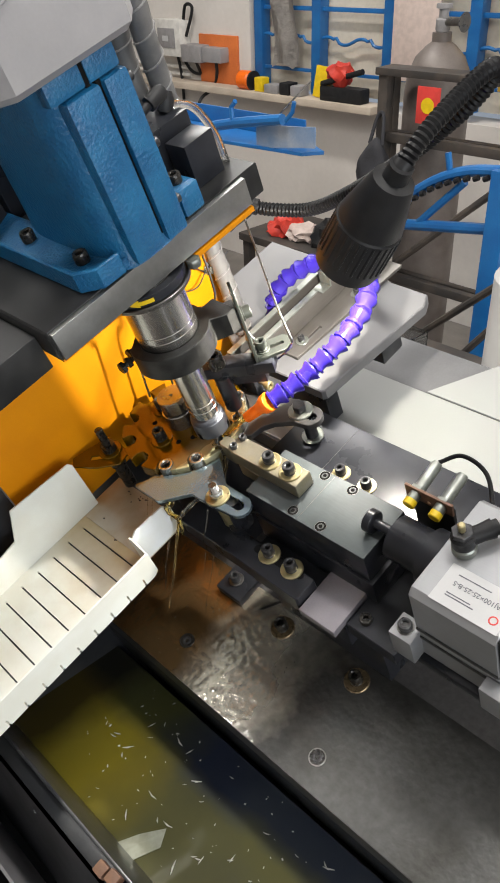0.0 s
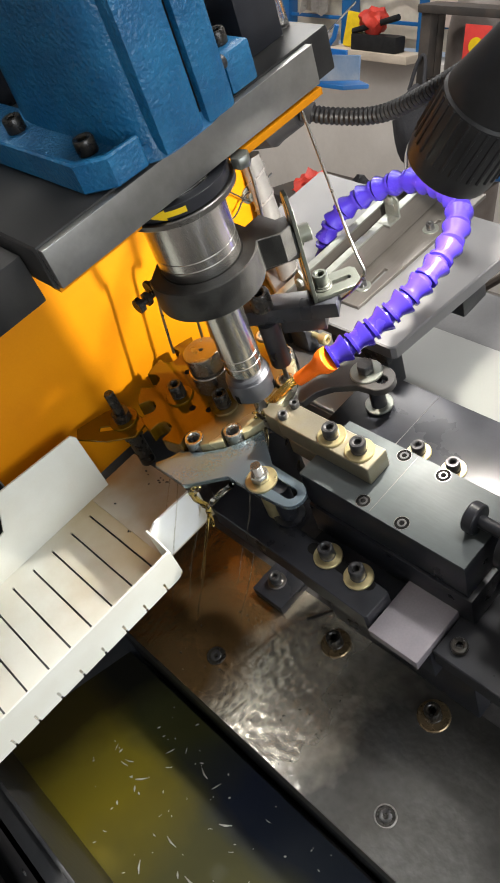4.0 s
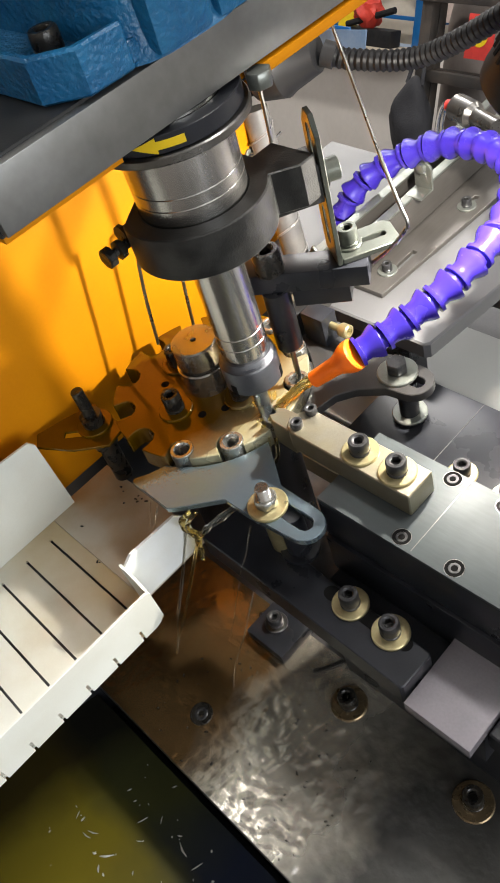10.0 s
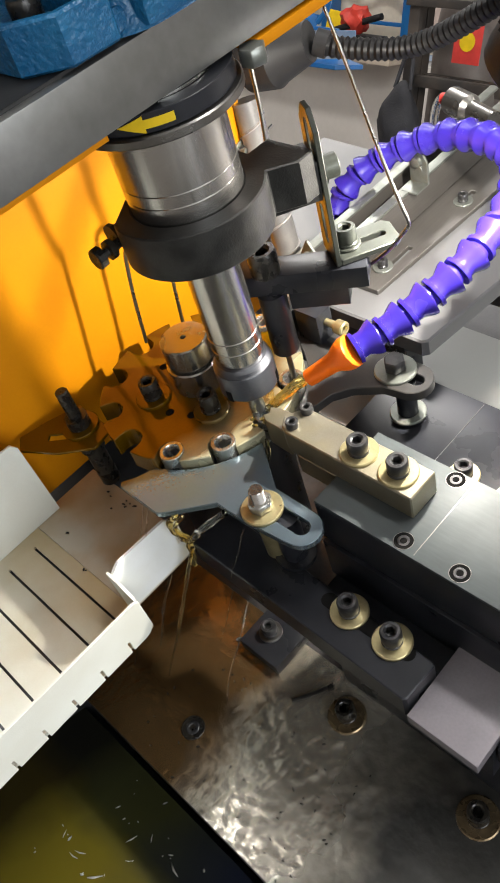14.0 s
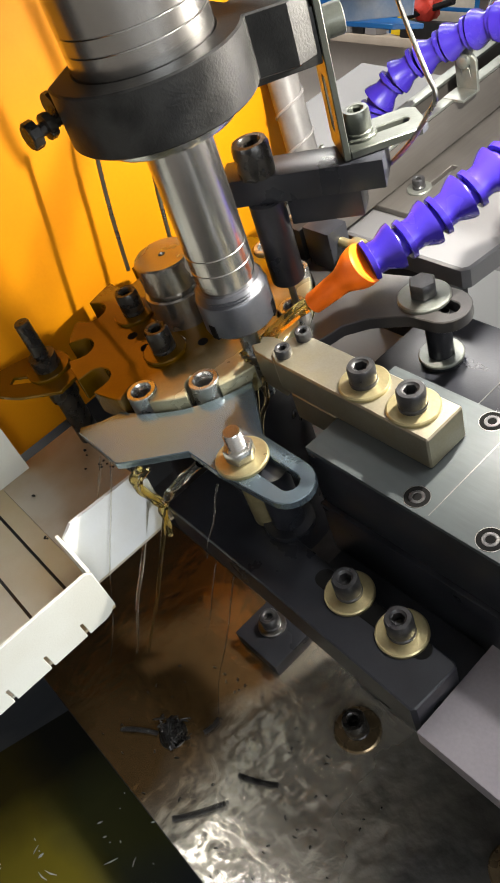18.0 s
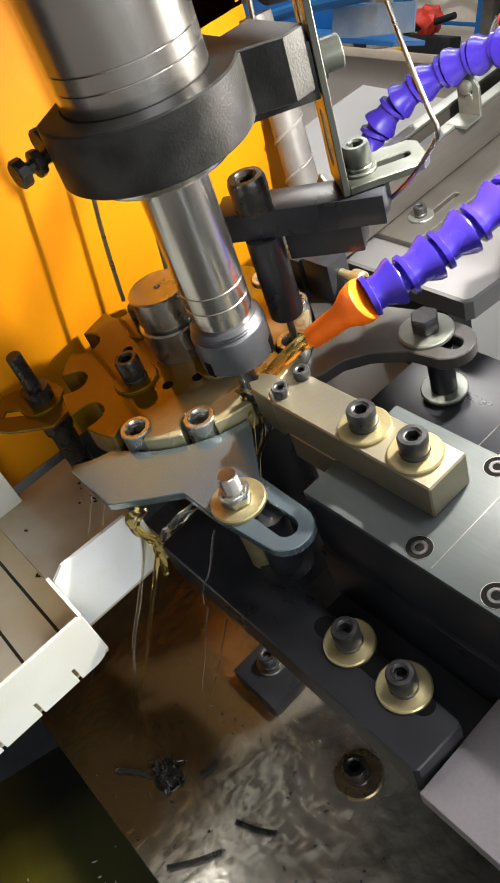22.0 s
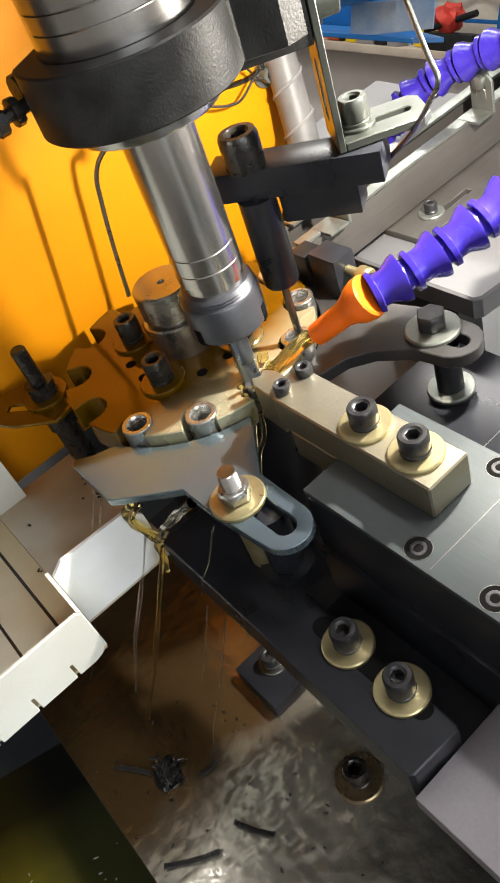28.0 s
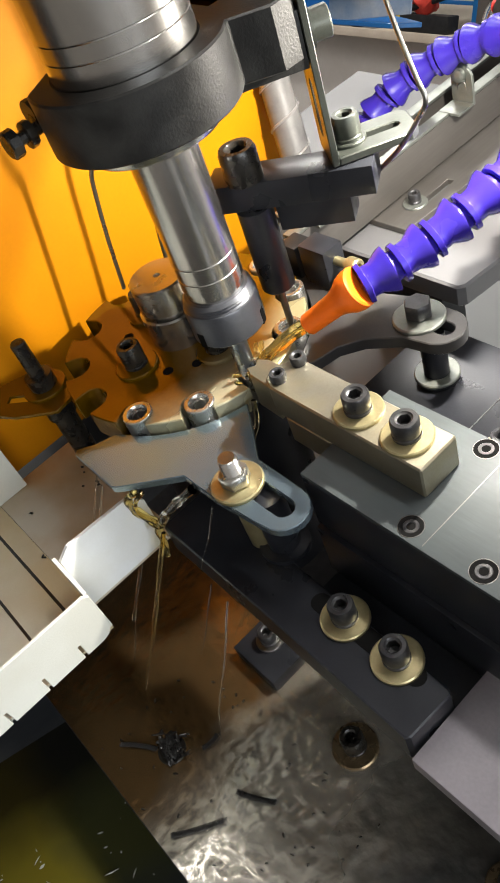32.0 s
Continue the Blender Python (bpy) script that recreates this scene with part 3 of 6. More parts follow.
def air_fitting(x, y, z, a):
    f = thing("air_fitting", (x, y, z), "black push-in air fitting with a brass tip on the cylinder", "air fitting", "air fittings on the cylinder")
    part("collar", lathe(B(), [(9, z), (11, z + 1), (11, z + 7), (9.5, z + 9)], 24, Matrix.Translation((x, y, 0))), SILVER, f)
    part("body", lathe(B(), [(10, z + 9.2), (10.5, z + 10), (10.5, z + 20), (8, z + 22)], 24, Matrix.Translation((x, y, 0))), RUBBER, f)
    part("hex", slab(B(), hexagon(9.5, x, y), z + 22.2, z + 28, [], 0.5), BOLT, f)
    part("adjusting_screw", lathe(B(), [(3.2, z + 28.2), (3.2, z + 36), (2, z + 37)], 14, Matrix.Translation((x, y, 0))), ZINC, f, "brass adjusting screw")
    c, s = math.cos(a), math.sin(a)
    part("elbow", sweep(B(), [(x, y, z + 15), (x + 16 * c, y + 16 * s, z + 15), (x + 26 * c, y + 26 * s, z + 15)], [8, 8, 9]), RUBBER, f)
    part("release_ring", sweep(B(), [(x + 26.2 * c, y + 26.2 * s, z + 15), (x + 31 * c, y + 31 * s, z + 15)], 7.2), RUBBER, f)
    return f


air_fitting(236, 2, 16, 1.0)
air_fitting(285, 20, 16, 1.0)
solo("air_hose", sweep(B(), smooth_line([(253, 28, 31), (285, 60, 34), (330, 90, 30), (420, 120, 60), (560, 150, 120)]), 4.5), clear("grey_clear_tube", (0.75, 0.77, 0.78), 0.15), (253, 28, 31), "translucent grey air hose from a fitting", "air hose")
solo("air_hose", sweep(B(), smooth_line([(302, 46, 31), (330, 80, 33), (380, 140, 40), (520, 200, 120)]), 4.5), clear("grey_clear_hose", (0.75, 0.77, 0.78), 0.15), (302, 46, 31), "translucent grey air hose from a fitting", "air hose")

# ---- proximity switches ----
sen = thing("sensor_bracket", (170, 45, -82), "steel bracket holding two proximity switches with yellow tips", "sensor bracket")
bm = slab(B(), [(-26, -8), (26, -8), (26, 8), (-26, 8)], -1.5, 1.5, [circle(2, 0, -4, 10)], 0.4)
SM = Matrix.Translation((172, 40, -2)) @ Matrix.Rotation(radians(90), 4, "X")
bmesh.ops.transform(bm, matrix=SM, verts=bm.verts[:])
part("switch_plate", bm, BROWN, sen, "brown-edged steel plate")
part("upright", box(B(), 150, 196, 42, 46, -82, -6, 0.8), DARK_PLATE, sen)
for sx in (158, 186):
    m = Matrix.Translation((sx, 40, -2)) @ Matrix.Rotation(radians(-80), 4, "X")
    sw = part("proximity_switch", lathe(B(), [(6, -8), (6, 32), (5, 36), (2.4, 37)], 20, m), SILVER, sen, "nickel-plated proximity switch")
    part("yellow_tip", lathe(B(), [(5.4, -15), (6.2, -14), (6.2, -8.2)], 20, m), YELLOW, sw)
    part("lock_nut", lathe(B(), [(9, 2), (9, 5)], 6, m), SILVER, sw)
solo("sensor_cable", sweep(B(), smooth_line([(158, 77, 4), (175, 92, 8), (205, 85, 6), (232, 52, 0), (240, 45, -20)]), 2.2), CONDUIT, (158, 77, 4), "grey sensor cable looping over the bracket", "cable")

# ---- guide plates round the index plate ----
CX, CY, RN = -157.0, 4.5, 70.5
ZT = -30.0


def arc(r, a0, a1, n, cx=CX, cy=CY):
    return [(cx + r * math.cos(radians(a0 + (a1 - a0) * k / n)), cy + r * math.sin(radians(a0 + (a1 - a0) * k / n))) for k in range(n + 1)]


gp = thing("front_guide_plate", (-60, -60, -110), "blued steel guide plate with a slotted arm", "guide plate")
outer = arc(80, -12, -69, 24) + [(-133.5, -83), (-140, -92.5), (-137, -95.5), (-98, -96), (-95, -94), (-69, -67)] + [(-44, -67), (-8, -63.5)] + [(-10 + 13.5 * math.sin(math.pi * k / 10), -50 - 13.5 * math.cos(math.pi * k / 10)) for k in range(11)] + [(-44, -36)]
part("plate", slab(B(), outer, -41.5, -36.5, [round_slot(-46, -10, -50, 5.5)], 0.5), GUIDE, gp)
part("post", lathe(B(), [(9, -109.5), (9, -95), (12, -94.8), (12, -90), (8, -89.8), (8, -41.7)], 24, Matrix.Translation((-41, -52, 0))), ZINC, gp, "oily spacer post under the arm")
part("post", lathe(B(), [(14, -85.6), (14, -82), (9, -81.8), (9, -41.7)], 24, Matrix.Translation((-28, -48, 0))), BLACK_STEEL, gp)
hex_bolt(gp, -40, -53.5, -36.5, 8.2, 8, 14, 2.4, 10, NUT)

rg = thing("rear_guide_plate", (-60, 80, -82), "dark steel rear guide plate on a bolted post", "guide plate")
outer = arc(80, 14, 100, 24) + [(-168, 98), (-120, 104), (-78, 96), (-56, 103)] + [(-28 + 15 * math.sin(math.pi * k / 10), 89 + 15 * math.cos(math.pi * k / 10)) for k in range(11)] + [(-40, 72), (-58, 60), (-67, 48), (-70, 32)]
part("plate", slab(B(), outer, -46, -38, [round_slot(-44, -24, 89, 5)], 0.6), ARM, rg)
part("post", lathe(B(), [(12.5, -81.8), (12.5, -79), (7.5, -78.8), (7.5, -46.2)], 24, Matrix.Translation((-36, 90, 0))), BLACK_STEEL, rg)
part("foot_washer", washer(B(), -36, 90, -78.8, 13.5, 7.6, 2), SILVER, rg, "bright zinc washer")
hex_bolt(rg, -42, 89, -38, 8, 9.5, 15, 2.5, 0, BOLT, SILVER)

carrier = thing("index_support", (CX, CY, -235), "dark steel index drum under the plate", "index drum")
part("drum", lathe(B(), [(52, -234.5), (52, -70), (58, -68), (58, -46.5)], 48, Matrix.Translation((CX, CY, 0))), BLACK_STEEL, carrier)

# old amber coolant stands on the plate away from the jet
zone(OIL_PLATE, 0, 0.060, 0.034, (0.36, 0.19, 0.004), 0.05, 16.0, 0.05, carrier)

# ---- index plate, which turns by one twelfth in every cycle ----
idx = thing("index_plate", (CX, CY, -46), "oil-wet steel index plate with notched rim", "index plate")
rim = []
for k in range(12):
    a = 30 * k
    rim += arc(78, a - 15, a - 6.6, 4)
    rim += [(CX + r * math.cos(radians(a)) - s * math.sin(radians(a)), CY + r * math.sin(radians(a)) + s * math.cos(radians(a))) for r, s in
            [(70, -9.2), (66, -8.4), (62.5, -5.5), (61, -1.5), (61, 1.5), (62.5, 5.5), (66, 8.4), (70, 9.2)]]
    rim += arc(78, a + 6.6, a + 15, 4)[:-1]
part("plate", slab(B(), rim, -46, ZT, [], 0.6), OIL_PLATE, idx, "notched plate wet with amber coolant")
part("hub", lathe(B(), [(19, ZT + 0.1), (19, ZT + 20), (18, ZT + 21), (14.5, ZT + 21.2), (14.5, ZT + 24), (17.5, ZT + 24.2), (17.5, ZT + 41), (16.5, ZT + 42), (2.2, ZT + 42), (1.5, ZT + 40)], 40, Matrix.Translation((CX, CY, 0))), HUB, idx, "turned steel hub pin")
for k in range(4):
    a = radians(2.5 + 90 * k)
    bx, by = CX + 36 * math.cos(a), CY + 36 * math.sin(a)
    screw(idx, bx, by, ZT, 7.2, 13, 13.5, 2.2, BOLT_DARK, OIL_PLATE)
    for da in (-0.5, 0.5):
        hx, hy = CX + 36 * math.cos(a + 0.9 + da * 0.5), CY + 36 * math.sin(a + 0.9 + da * 0.5)
        part("dowel_hole", lathe(B(), [(3.3, ZT - 0.2), (3.3, ZT + 0.15)], 16, Matrix.Translation((hx, hy, 0))), HOLE_SHADE, idx)


def blank(k):
    ob = thing("nut_blank", (CX + RN, CY, -46.3), "bright steel nut blank wet with coolant", "nut", "nut blanks in the index plate")
    prof = [(8.3, -46.2), (8.8, -45.6), (8.8, ZT + 1.4), (8.3, ZT + 2), (6.2, ZT + 2), (5.6, ZT + 1), (5.3, ZT - 0.2), (5.6, ZT - 1), (5.2, ZT - 2), (5.6, ZT - 3), (5.2, ZT - 4), (5.2, ZT - 9), (5.2, -46)]
    part("sleeve", lathe(B(), prof, 28, Matrix.Translation((CX + RN, CY, 0))), NUT, ob)
    return ob


BLANKS = [blank(k) for k in range(16)]

def slab_yz(x0, x1, y0, y1, z0, z1):
    """An upright plate with a long slot, standing across y."""
    bm = slab(B(), [(x0, z0), (x1, z0), (x1, z1 - 14), (x1 - 10, z1), (x0 + 10, z1), (x0, z1 - 14)], 0, y1 - y0, [[((x0 + x1) / 2 + (q[1] - 500), q[0]) for q in round_slot(z0 + 22, z1 - 22, 500, 3.6)][::-1]], 0.4)
    for v in bm.verts:
        v.co = Vector((v.co.x, y0 + v.co.z, v.co.y))
    return bm


# ---- spindle with its collar, feeler and brackets, which goes up and down ----
SX, SY = -94.0, 4.0
sp = thing("tapping_spindle", (SX, SY, 0), "polished steel tapping spindle with a black collar and feeler arm", "spindle")
AX = Matrix.Translation((SX, SY, 0))
part("quill", lathe(B(), [(31, 143), (31.5, 144), (31.5, 186), (31.2, 186.4), (31.5, 186.8), (31.5, 193), (31.2, 193.4), (31.5, 193.8), (31.5, 253), (30, 255), (18, 255.2), (18, 330)], 64, AX), CHROME, sp, "polished quill")
part("shaft", lathe(B(), [(12, 57), (15.2, 58), (15.2, 64), (16.2, 64.5), (16.2, 71), (15.8, 71.4), (15.8, 72), (16.2, 72.4), (16.2, 80), (15.8, 80.4), (15.8, 81), (16.2, 81.4), (16.2, 146)], 48, AX), CHROME, sp, "polished tool shaft")
NZ = 3.5
nutp = [(7, 32 + NZ), (9, 30.4 + NZ), (18.6, 30.2 + NZ), (19.8, 31.5 + NZ), (19.8, 49 + NZ), (19.3, 50 + NZ), (18.8, 50.2 + NZ)]
for tz in range(3):
    nutp += [(18.6, 50.4 + NZ + tz * 1.6), (17.8, 51.2 + NZ + tz * 1.6)]
nutp += [(17.0, 55.4 + NZ), (12, 55.6 + NZ)]
cn = part("collet_nut", lathe(B(), nutp, 48, AX), mat("grey_collet_nut", (0.105, 0.11, 0.125), 0.36, 0.7), sp, "dark grey collet nut")
for k in range(3):
    a = 2 * math.pi / 3 * k + 0.62
    m = AX @ Matrix.Rotation(a, 4, "Z")
    bm = box(B(), 18.4, 20.0, -2.4, 2.4, 30.1 + NZ, 39 + NZ, 0.4)
    bmesh.ops.transform(bm, matrix=m, verts=bm.verts[:])
    part("spanner_slot", bm, HOLE_SHADE, cn)
bm = B()
rows = []
for i in range(30):
    z = -24 + i * 59 / 29
    row = []
    for j in range(18):
        a = 2 * math.pi * j / 18
        r = 5.4 * (1 - 0.28 * max(0, math.cos(3 * (a + z * 0.05))) ** 2 * (1 if z < 8 else 0)) * (0.8 + 0.2 * min(1, (z + 24) / 9))
        row.append(bm.verts.new((SX + r * math.cos(a), SY + r * math.sin(a), z)))
    rows.append(row)
for a, b in zip(rows, rows[1:]):
    for j in range(18):
        bm.faces.new((a[j], a[(j + 1) % 18], b[(j + 1) % 18], b[j])).smooth = True
bm.faces.new(rows[0][::-1])
bm.faces.new(rows[-1])
part("tap", bm, mat("blue_grey_tap_steel", (0.28, 0.32, 0.37), 0.28, 0.9, (0.2, 0.23, 0.27)), sp, "fluted blue-grey steel tap")
# collar: round body with a cut-off back and an arm
oc = [(SX + 43 * math.cos(radians(a)), SY + 43 * math.sin(radians(a))) for a in range(-112, 49, 5)]
oc += [(SX + 40, SY + 46), (SX + 40, SY + 58), (SX + 6, SY + 58), (SX + 6, SY + 42)]
oc += [(SX + 43 * math.cos(radians(a)), SY + 43 * math.sin(radians(a))) for a in range(98, 188, 6)]
part("collar", slab(B(), oc, 150.5, 177, [circle(31.6, SX, SY, 48)], 0.8), ROUGH_CAST, sp, "black pitted clamp collar")
for k, yy in enumerate((0, 1)):
    m = Matrix.Translation((SX - 24 - 1 * k, SY - 33, 161.5 + 6 * k)) @ Matrix.Rotation(radians(90), 4, "X")
    part("thumb_screw", lathe(B(), [(2.8, 0), (2.8, 8), (5.4, 8.2), (5.8, 9), (5.8, 12), (2.8, 12.4), (2.8, 16), (6.2, 16.4), (6.2, 20.5), (5.4, 21.2)] if not k else [(4, 0), (4, 3), (6, 3.2), (6, 6)], 10, m), BOLT_DARK, sp, "black knurled thumb screw")
# the arm, its angle bracket and the feeler bar stand askew to the slide
FA = Matrix.Translation((-52.5, 62, 0)) @ Matrix.Rotation(radians(58), 4, "Z")
FB = Matrix.Translation((-103, 25, 0)) @ Matrix.Rotation(radians(35), 4, "Z")


def turned(bm, m):
    bmesh.ops.transform(bm, matrix=m, verts=bm.verts[:])
    return bm


part("arm_block", turned(box(B(), -52, -0.4, 0.5, 26, 146.5, 170, 0.8), FA), ROUGH_CAST, sp, "black pitted arm block")
bm = slab(B(), [(0, 100.2), (26, 100.2), (26, 186), (18, 196), (8, 196), (0, 186)], 0, 3.2, [[(13 + (q[1] - 500), q[0]) for q in round_slot(114, 134, 500, 3.4)][::-1], [(13 + (q[1] - 500), q[0]) for q in round_slot(174, 186, 500, 3.4)][::-1]], 0.4)
for v in bm.verts:
    v.co = Vector((v.co.z, v.co.x, v.co.y))
part("angle_plate", turned(bm, FA), GALV, sp, "zinc-plated angle plate with slots")
part("angle_foot", turned(slab(B(), [(3.3, 0), (38, 0), (42, 4), (42, 22), (38, 26), (3.3, 26)], 100, 104, [round_slot(19, 33, 13, 2.6)], 0.5), FA), GALV, sp, "zinc-plated angle foot with a slot")
fbx, fby, _z = FA @ Vector((11.5, 13, 0))
screw(sp, fbx, fby, 104.1, 6.4, 9.5, 8.2, 1.6, GALV, GALV)
m = FA @ Matrix.Translation((3.4, 13, 158)) @ RX
part("side_bolt", lathe(B(), [(9, 0), (9, 1.8), (7, 2), (7, 9.4), (6.4, 10), (3.6, 10), (3.4, 6)], 24, m), GALV, sp, "zinc socket screw through the plate")
part("feeler_bar", turned(box(B(), -3, 80, 0, 21, 85, 99.6, 0.8), FB), BLACK_STEEL, sp, "black feeler bar")
part("feeler_block", turned(box(B(), 28, 66, 6, 22, 68, 84.8, 0.8), FB), BLACK_STEEL, sp)
part("bent_wire", sweep(B(), smooth_line([(-122, 158, 206), (-84, 132, 178), (-46, 106, 148), (-26, 94, 130), (-20, 91.5, 122), (-25, 91, 113), (-38, 90, 97), (-54, 87, 82)], 10), 1.15, 10), STEEL, sp, "bent steel wire")
fr = part("feeler_rod", lathe(B(), [(8.6, 36), (9.2, 37), (9.2, 84.8)], 28, Matrix.Translation((SX + 3, SY + 35, 0))), BLACK_STEEL, sp, "black round feeler sleeve")
part("cap_screw", cap_head(B(), SX + 3, SY + 35, 99.8, 9.4, 17), BOLT_DARK, fr)
part("probe", lathe(B(), [(1.6, -8), (2.0, -6), (2.0, 35.9)], 12, Matrix.Translation((SX + 3, SY + 35, 0))), STEEL, fr, "thin steel probe")

# ---- spindle head: plate, nose ring and blue housing with the motor ----
hd = thing("spindle_head", (-150, 20, 205), "dark steel head plate with a blue cast housing and grey motor", "spindle head")
part("head_plate", slab(B(), [(-68, -114), (-68, 152), (-340, 152), (-340, -114)], 206, 237, [circle(31.8, SX, SY, 48)], 1.5), DARK_PLATE, hd, "dark worn steel head plate")
# strip paler than the plate, the light on its front put into colour
part("lit_front_edge", box(B(), -67.9, -62, -112, 128, 208, 235.5, 0.6), WORN_LIT, hd, "worn machined front edge, paler for the light on it")
part("edge_strip", box(B(), -80, -68.5, -112, -43, 202.5, 205.8, 0.5), ORANGE, hd, "orange sheet edge under the plate")
part("edge_strip", box(B(), -80, -61.5, 46, 128, 200.5, 205.8, 0.5), ORANGE, hd, "orange sheet edge under the plate")
part("side_plate", box(B(), -330, -92, -196, -115, 190, 226, 1.5), DARK_PLATE, hd)
part("nose_ring", slab(B(), circle(44, SX, SY, 56), 191.5, 196.5, [circle(31.8, SX, SY, 48)], 0.8), STEEL, hd, "polished nose ring")
band = part("arrow_band", slab(B(), circle(41, SX, SY, 56), 196.7, 205.8, [circle(31.8, SX, SY, 48)], 0.3), BLACK_STEEL, hd, "black band with a yellow arrow")
bm = B()
for a0, a1, zs in ((-26, -46, (199.2, 203.2)), (-46, -64, (197.2, 205.2))):
    for q in range(6):
        u0, u1 = q / 6, (q + 1) / 6
        col = []
        for u in (u0, u1):
            a = radians(a0 + (a1 - a0) * u)
            mid, half = 201.2, (zs[1] - zs[0]) / 2 * (1 if a0 > -40 else 1 - u)
            for rr in (41.05, 41.5):
                col.append([bm.verts.new((SX + rr * math.cos(a), SY + rr * math.sin(a), mid + s * max(half, 0.15))) for s in (-1, 1)])
        bm.faces.new((col[1][0], col[3][0], col[3][1], col[1][1]))
        bm.faces.new((col[0][0], col[0][1], col[2][1], col[2][0]))
        bm.faces.new((col[0][0], col[2][0], col[3][0], col[1][0]))
        bm.faces.new((col[0][1], col[1][1], col[3][1], col[2][1]))
bmesh.ops.remove_doubles(bm, verts=bm.verts[:], dist=0.02)
part("yellow_arrow", bm, YELLOW, band, "yellow arrow mark")
for a in (48, 138, 228):
    bx, by = SX + 50 * math.cos(radians(a)), SY + 50 * math.sin(radians(a))
    part("hex_bolt", slab(B(), hexagon(7, bx, by), 197.5, 205.8, [], 0.5), SILVER, hd)
bm = B()
rows = []
for z, q in ((237.2, 1.05), (242, 1.01), (250, 0.985), (262, 0.975), (280, 0.967), (300, 0.96), (350, 0.945), (402, 0.93)):
    row = []
    for k in range(64):
        a = 2 * math.pi * k / 64
        u, w = math.cos(a), math.sin(a)
        e = (abs(u) ** 4 + abs(w) ** 4) ** (-1 / 4)
        row.append(bm.verts.new((-140 + 80 * q * u * e, 9.5 + 40 * q * w * e, z)))
    rows.append(row)
for a, b in zip(rows, rows[1:]):
    for k in range(64):
        bm.faces.new((a[k], a[(k + 1) % 64], b[(k + 1) % 64], b[k]))
bm.faces.new(rows[0][::-1])
bm.faces.new(rows[-1])
part("housing", bm, BLUE, hd, "blue hammer-painted cast housing")
for y0, y1, x1 in ((-14, 20, -55), (23.6, 48, -55)):
    part("clamp_rib", box(B(), -74, x1, y0, y1, 237.6, 382, 4), BLUE, hd, "raised blue clamp rib")
part("upper_rim", box(B(), -72, -59, -24, 11, 383, 402, 3), BLUE, hd, "smooth blue rim under the motor")
part("upper_rim", box(B(), -72, -59, 14.5, 46, 383, 402, 3), BLUE, hd, "smooth blue rim under the motor")
part("split_gap", box(B(), -76, -60.5, 19.5, 24, 238, 383, 0.2), HOLE_SHADE, hd, "black strip for the shade in the clamp ribs' split")
part("split_gap", box(B(), -76, -60.5, 10.8, 14.8, 381.5, 402, 0.2), HOLE_SHADE, hd)
part("foot_flange", slab(B(), [(-300, -60), (-78, -60), (-66, -48), (-63.5, -16), (-300, -16)], 237.4, 248, [], 2), BLUE, hd, "blue bolted foot flange")
part("flange_lip", slab(B(), [(-300, -64), (-79, -64), (-62, -49), (-61, -24), (-65, -24), (-67, -47), (-81, -59), (-300, -59)], 237.6, 258, [], 1.2), BLUE, hd, "raised blue lip of the flange")
for bx in (-272, -190, -101):
    screw(hd, bx, -39, 248, 7, 10, 0, 0, BOLT_DARK)
for bz in (371, 315, 262):
    m = Matrix.Translation((-64, 48.2, bz)) @ Matrix.Rotation(radians(-90), 4, "X")
    part("clamp_screw", lathe(B(), [(4.6, 0), (4.6, 5), (4, 5.8), (2.4, 5.8), (2.2, 3)], 16, m), BOLT, hd, "small socket screw of the split clamp")
m = Matrix.Translation((-70, 48.2, 338)) @ Matrix.Rotation(radians(-80), 4, "X")
part("clamp_lever", lathe(B(), [(4, 0), (4, 14), (6.5, 14.5), (7, 30), (5.5, 33)], 16, m), RUBBER, hd, "black clamping knob")
part("ear", box(B(), -100, -66, 56, 80, 237.4, 264, 3), BLUE, hd)
screw(hd, -82, 68, 264, 6.6, 9, 0, 0, BOLT_DARK)
screw(hd, -140, -150, 226, 9, 10, 15, 3, BOLT_DARK, STEEL)
part("motor", slab(B(), [(-205, -70), (-66, -70), (-46, -50), (-46, 60), (-66, 78), (-205, 78)], 403, 640, [], 6), MOTOR, hd, "grey painted motor")
bm = slab(B(), [(-41, 462), (-37, 458), (-22, 462), (-19, 466), (-19, 520), (-41, 520)], 0, 3, [], 0.8)
for v in bm.verts:
    v.co = Vector((-46.4 + v.co.z, v.co.x, v.co.y))
rc = part("recess_rim", bm, MOTOR, hd, "light rim of a motor opening")
# thin dark sheet stands in for the shade inside the opening
part("opening", box(B(), -43.3, -42.6, -38, -22, 465, 518, 0), BOLT_DARK, rc, "black sheet for the shade in the motor opening")
part("column", box(B(), -520, -335, -140, 160, -235, 420, 6), DARK_PLATE, hd, "dark machine column")
part("clamp_tab", box(B(), -120, -92, 96, 132, 237.2, 280, 1), BLACK_STEEL, hd)

# ---- orange guard panel ----
og = thing("guard_panel", (-262, 0, -235), "orange painted sheet metal guard panel", "guard panel")
part("panel", box(B(), -266, -262, -195, 192, -118, 204, 0.8), ORANGE, og)
# dark sheet in place of the panel's lower end, which lies in shade
part("panel_shade_sheet", box(B(), -268, -263.5, -195, 192, -234.8, -118.2, 0.8), TROUGH, og, "dark sheet for the shaded foot of the guard panel")
part("return_flange", box(B(), -330, -266.2, 188, 192, -234.8, 204, 0.8), ORANGE, og)

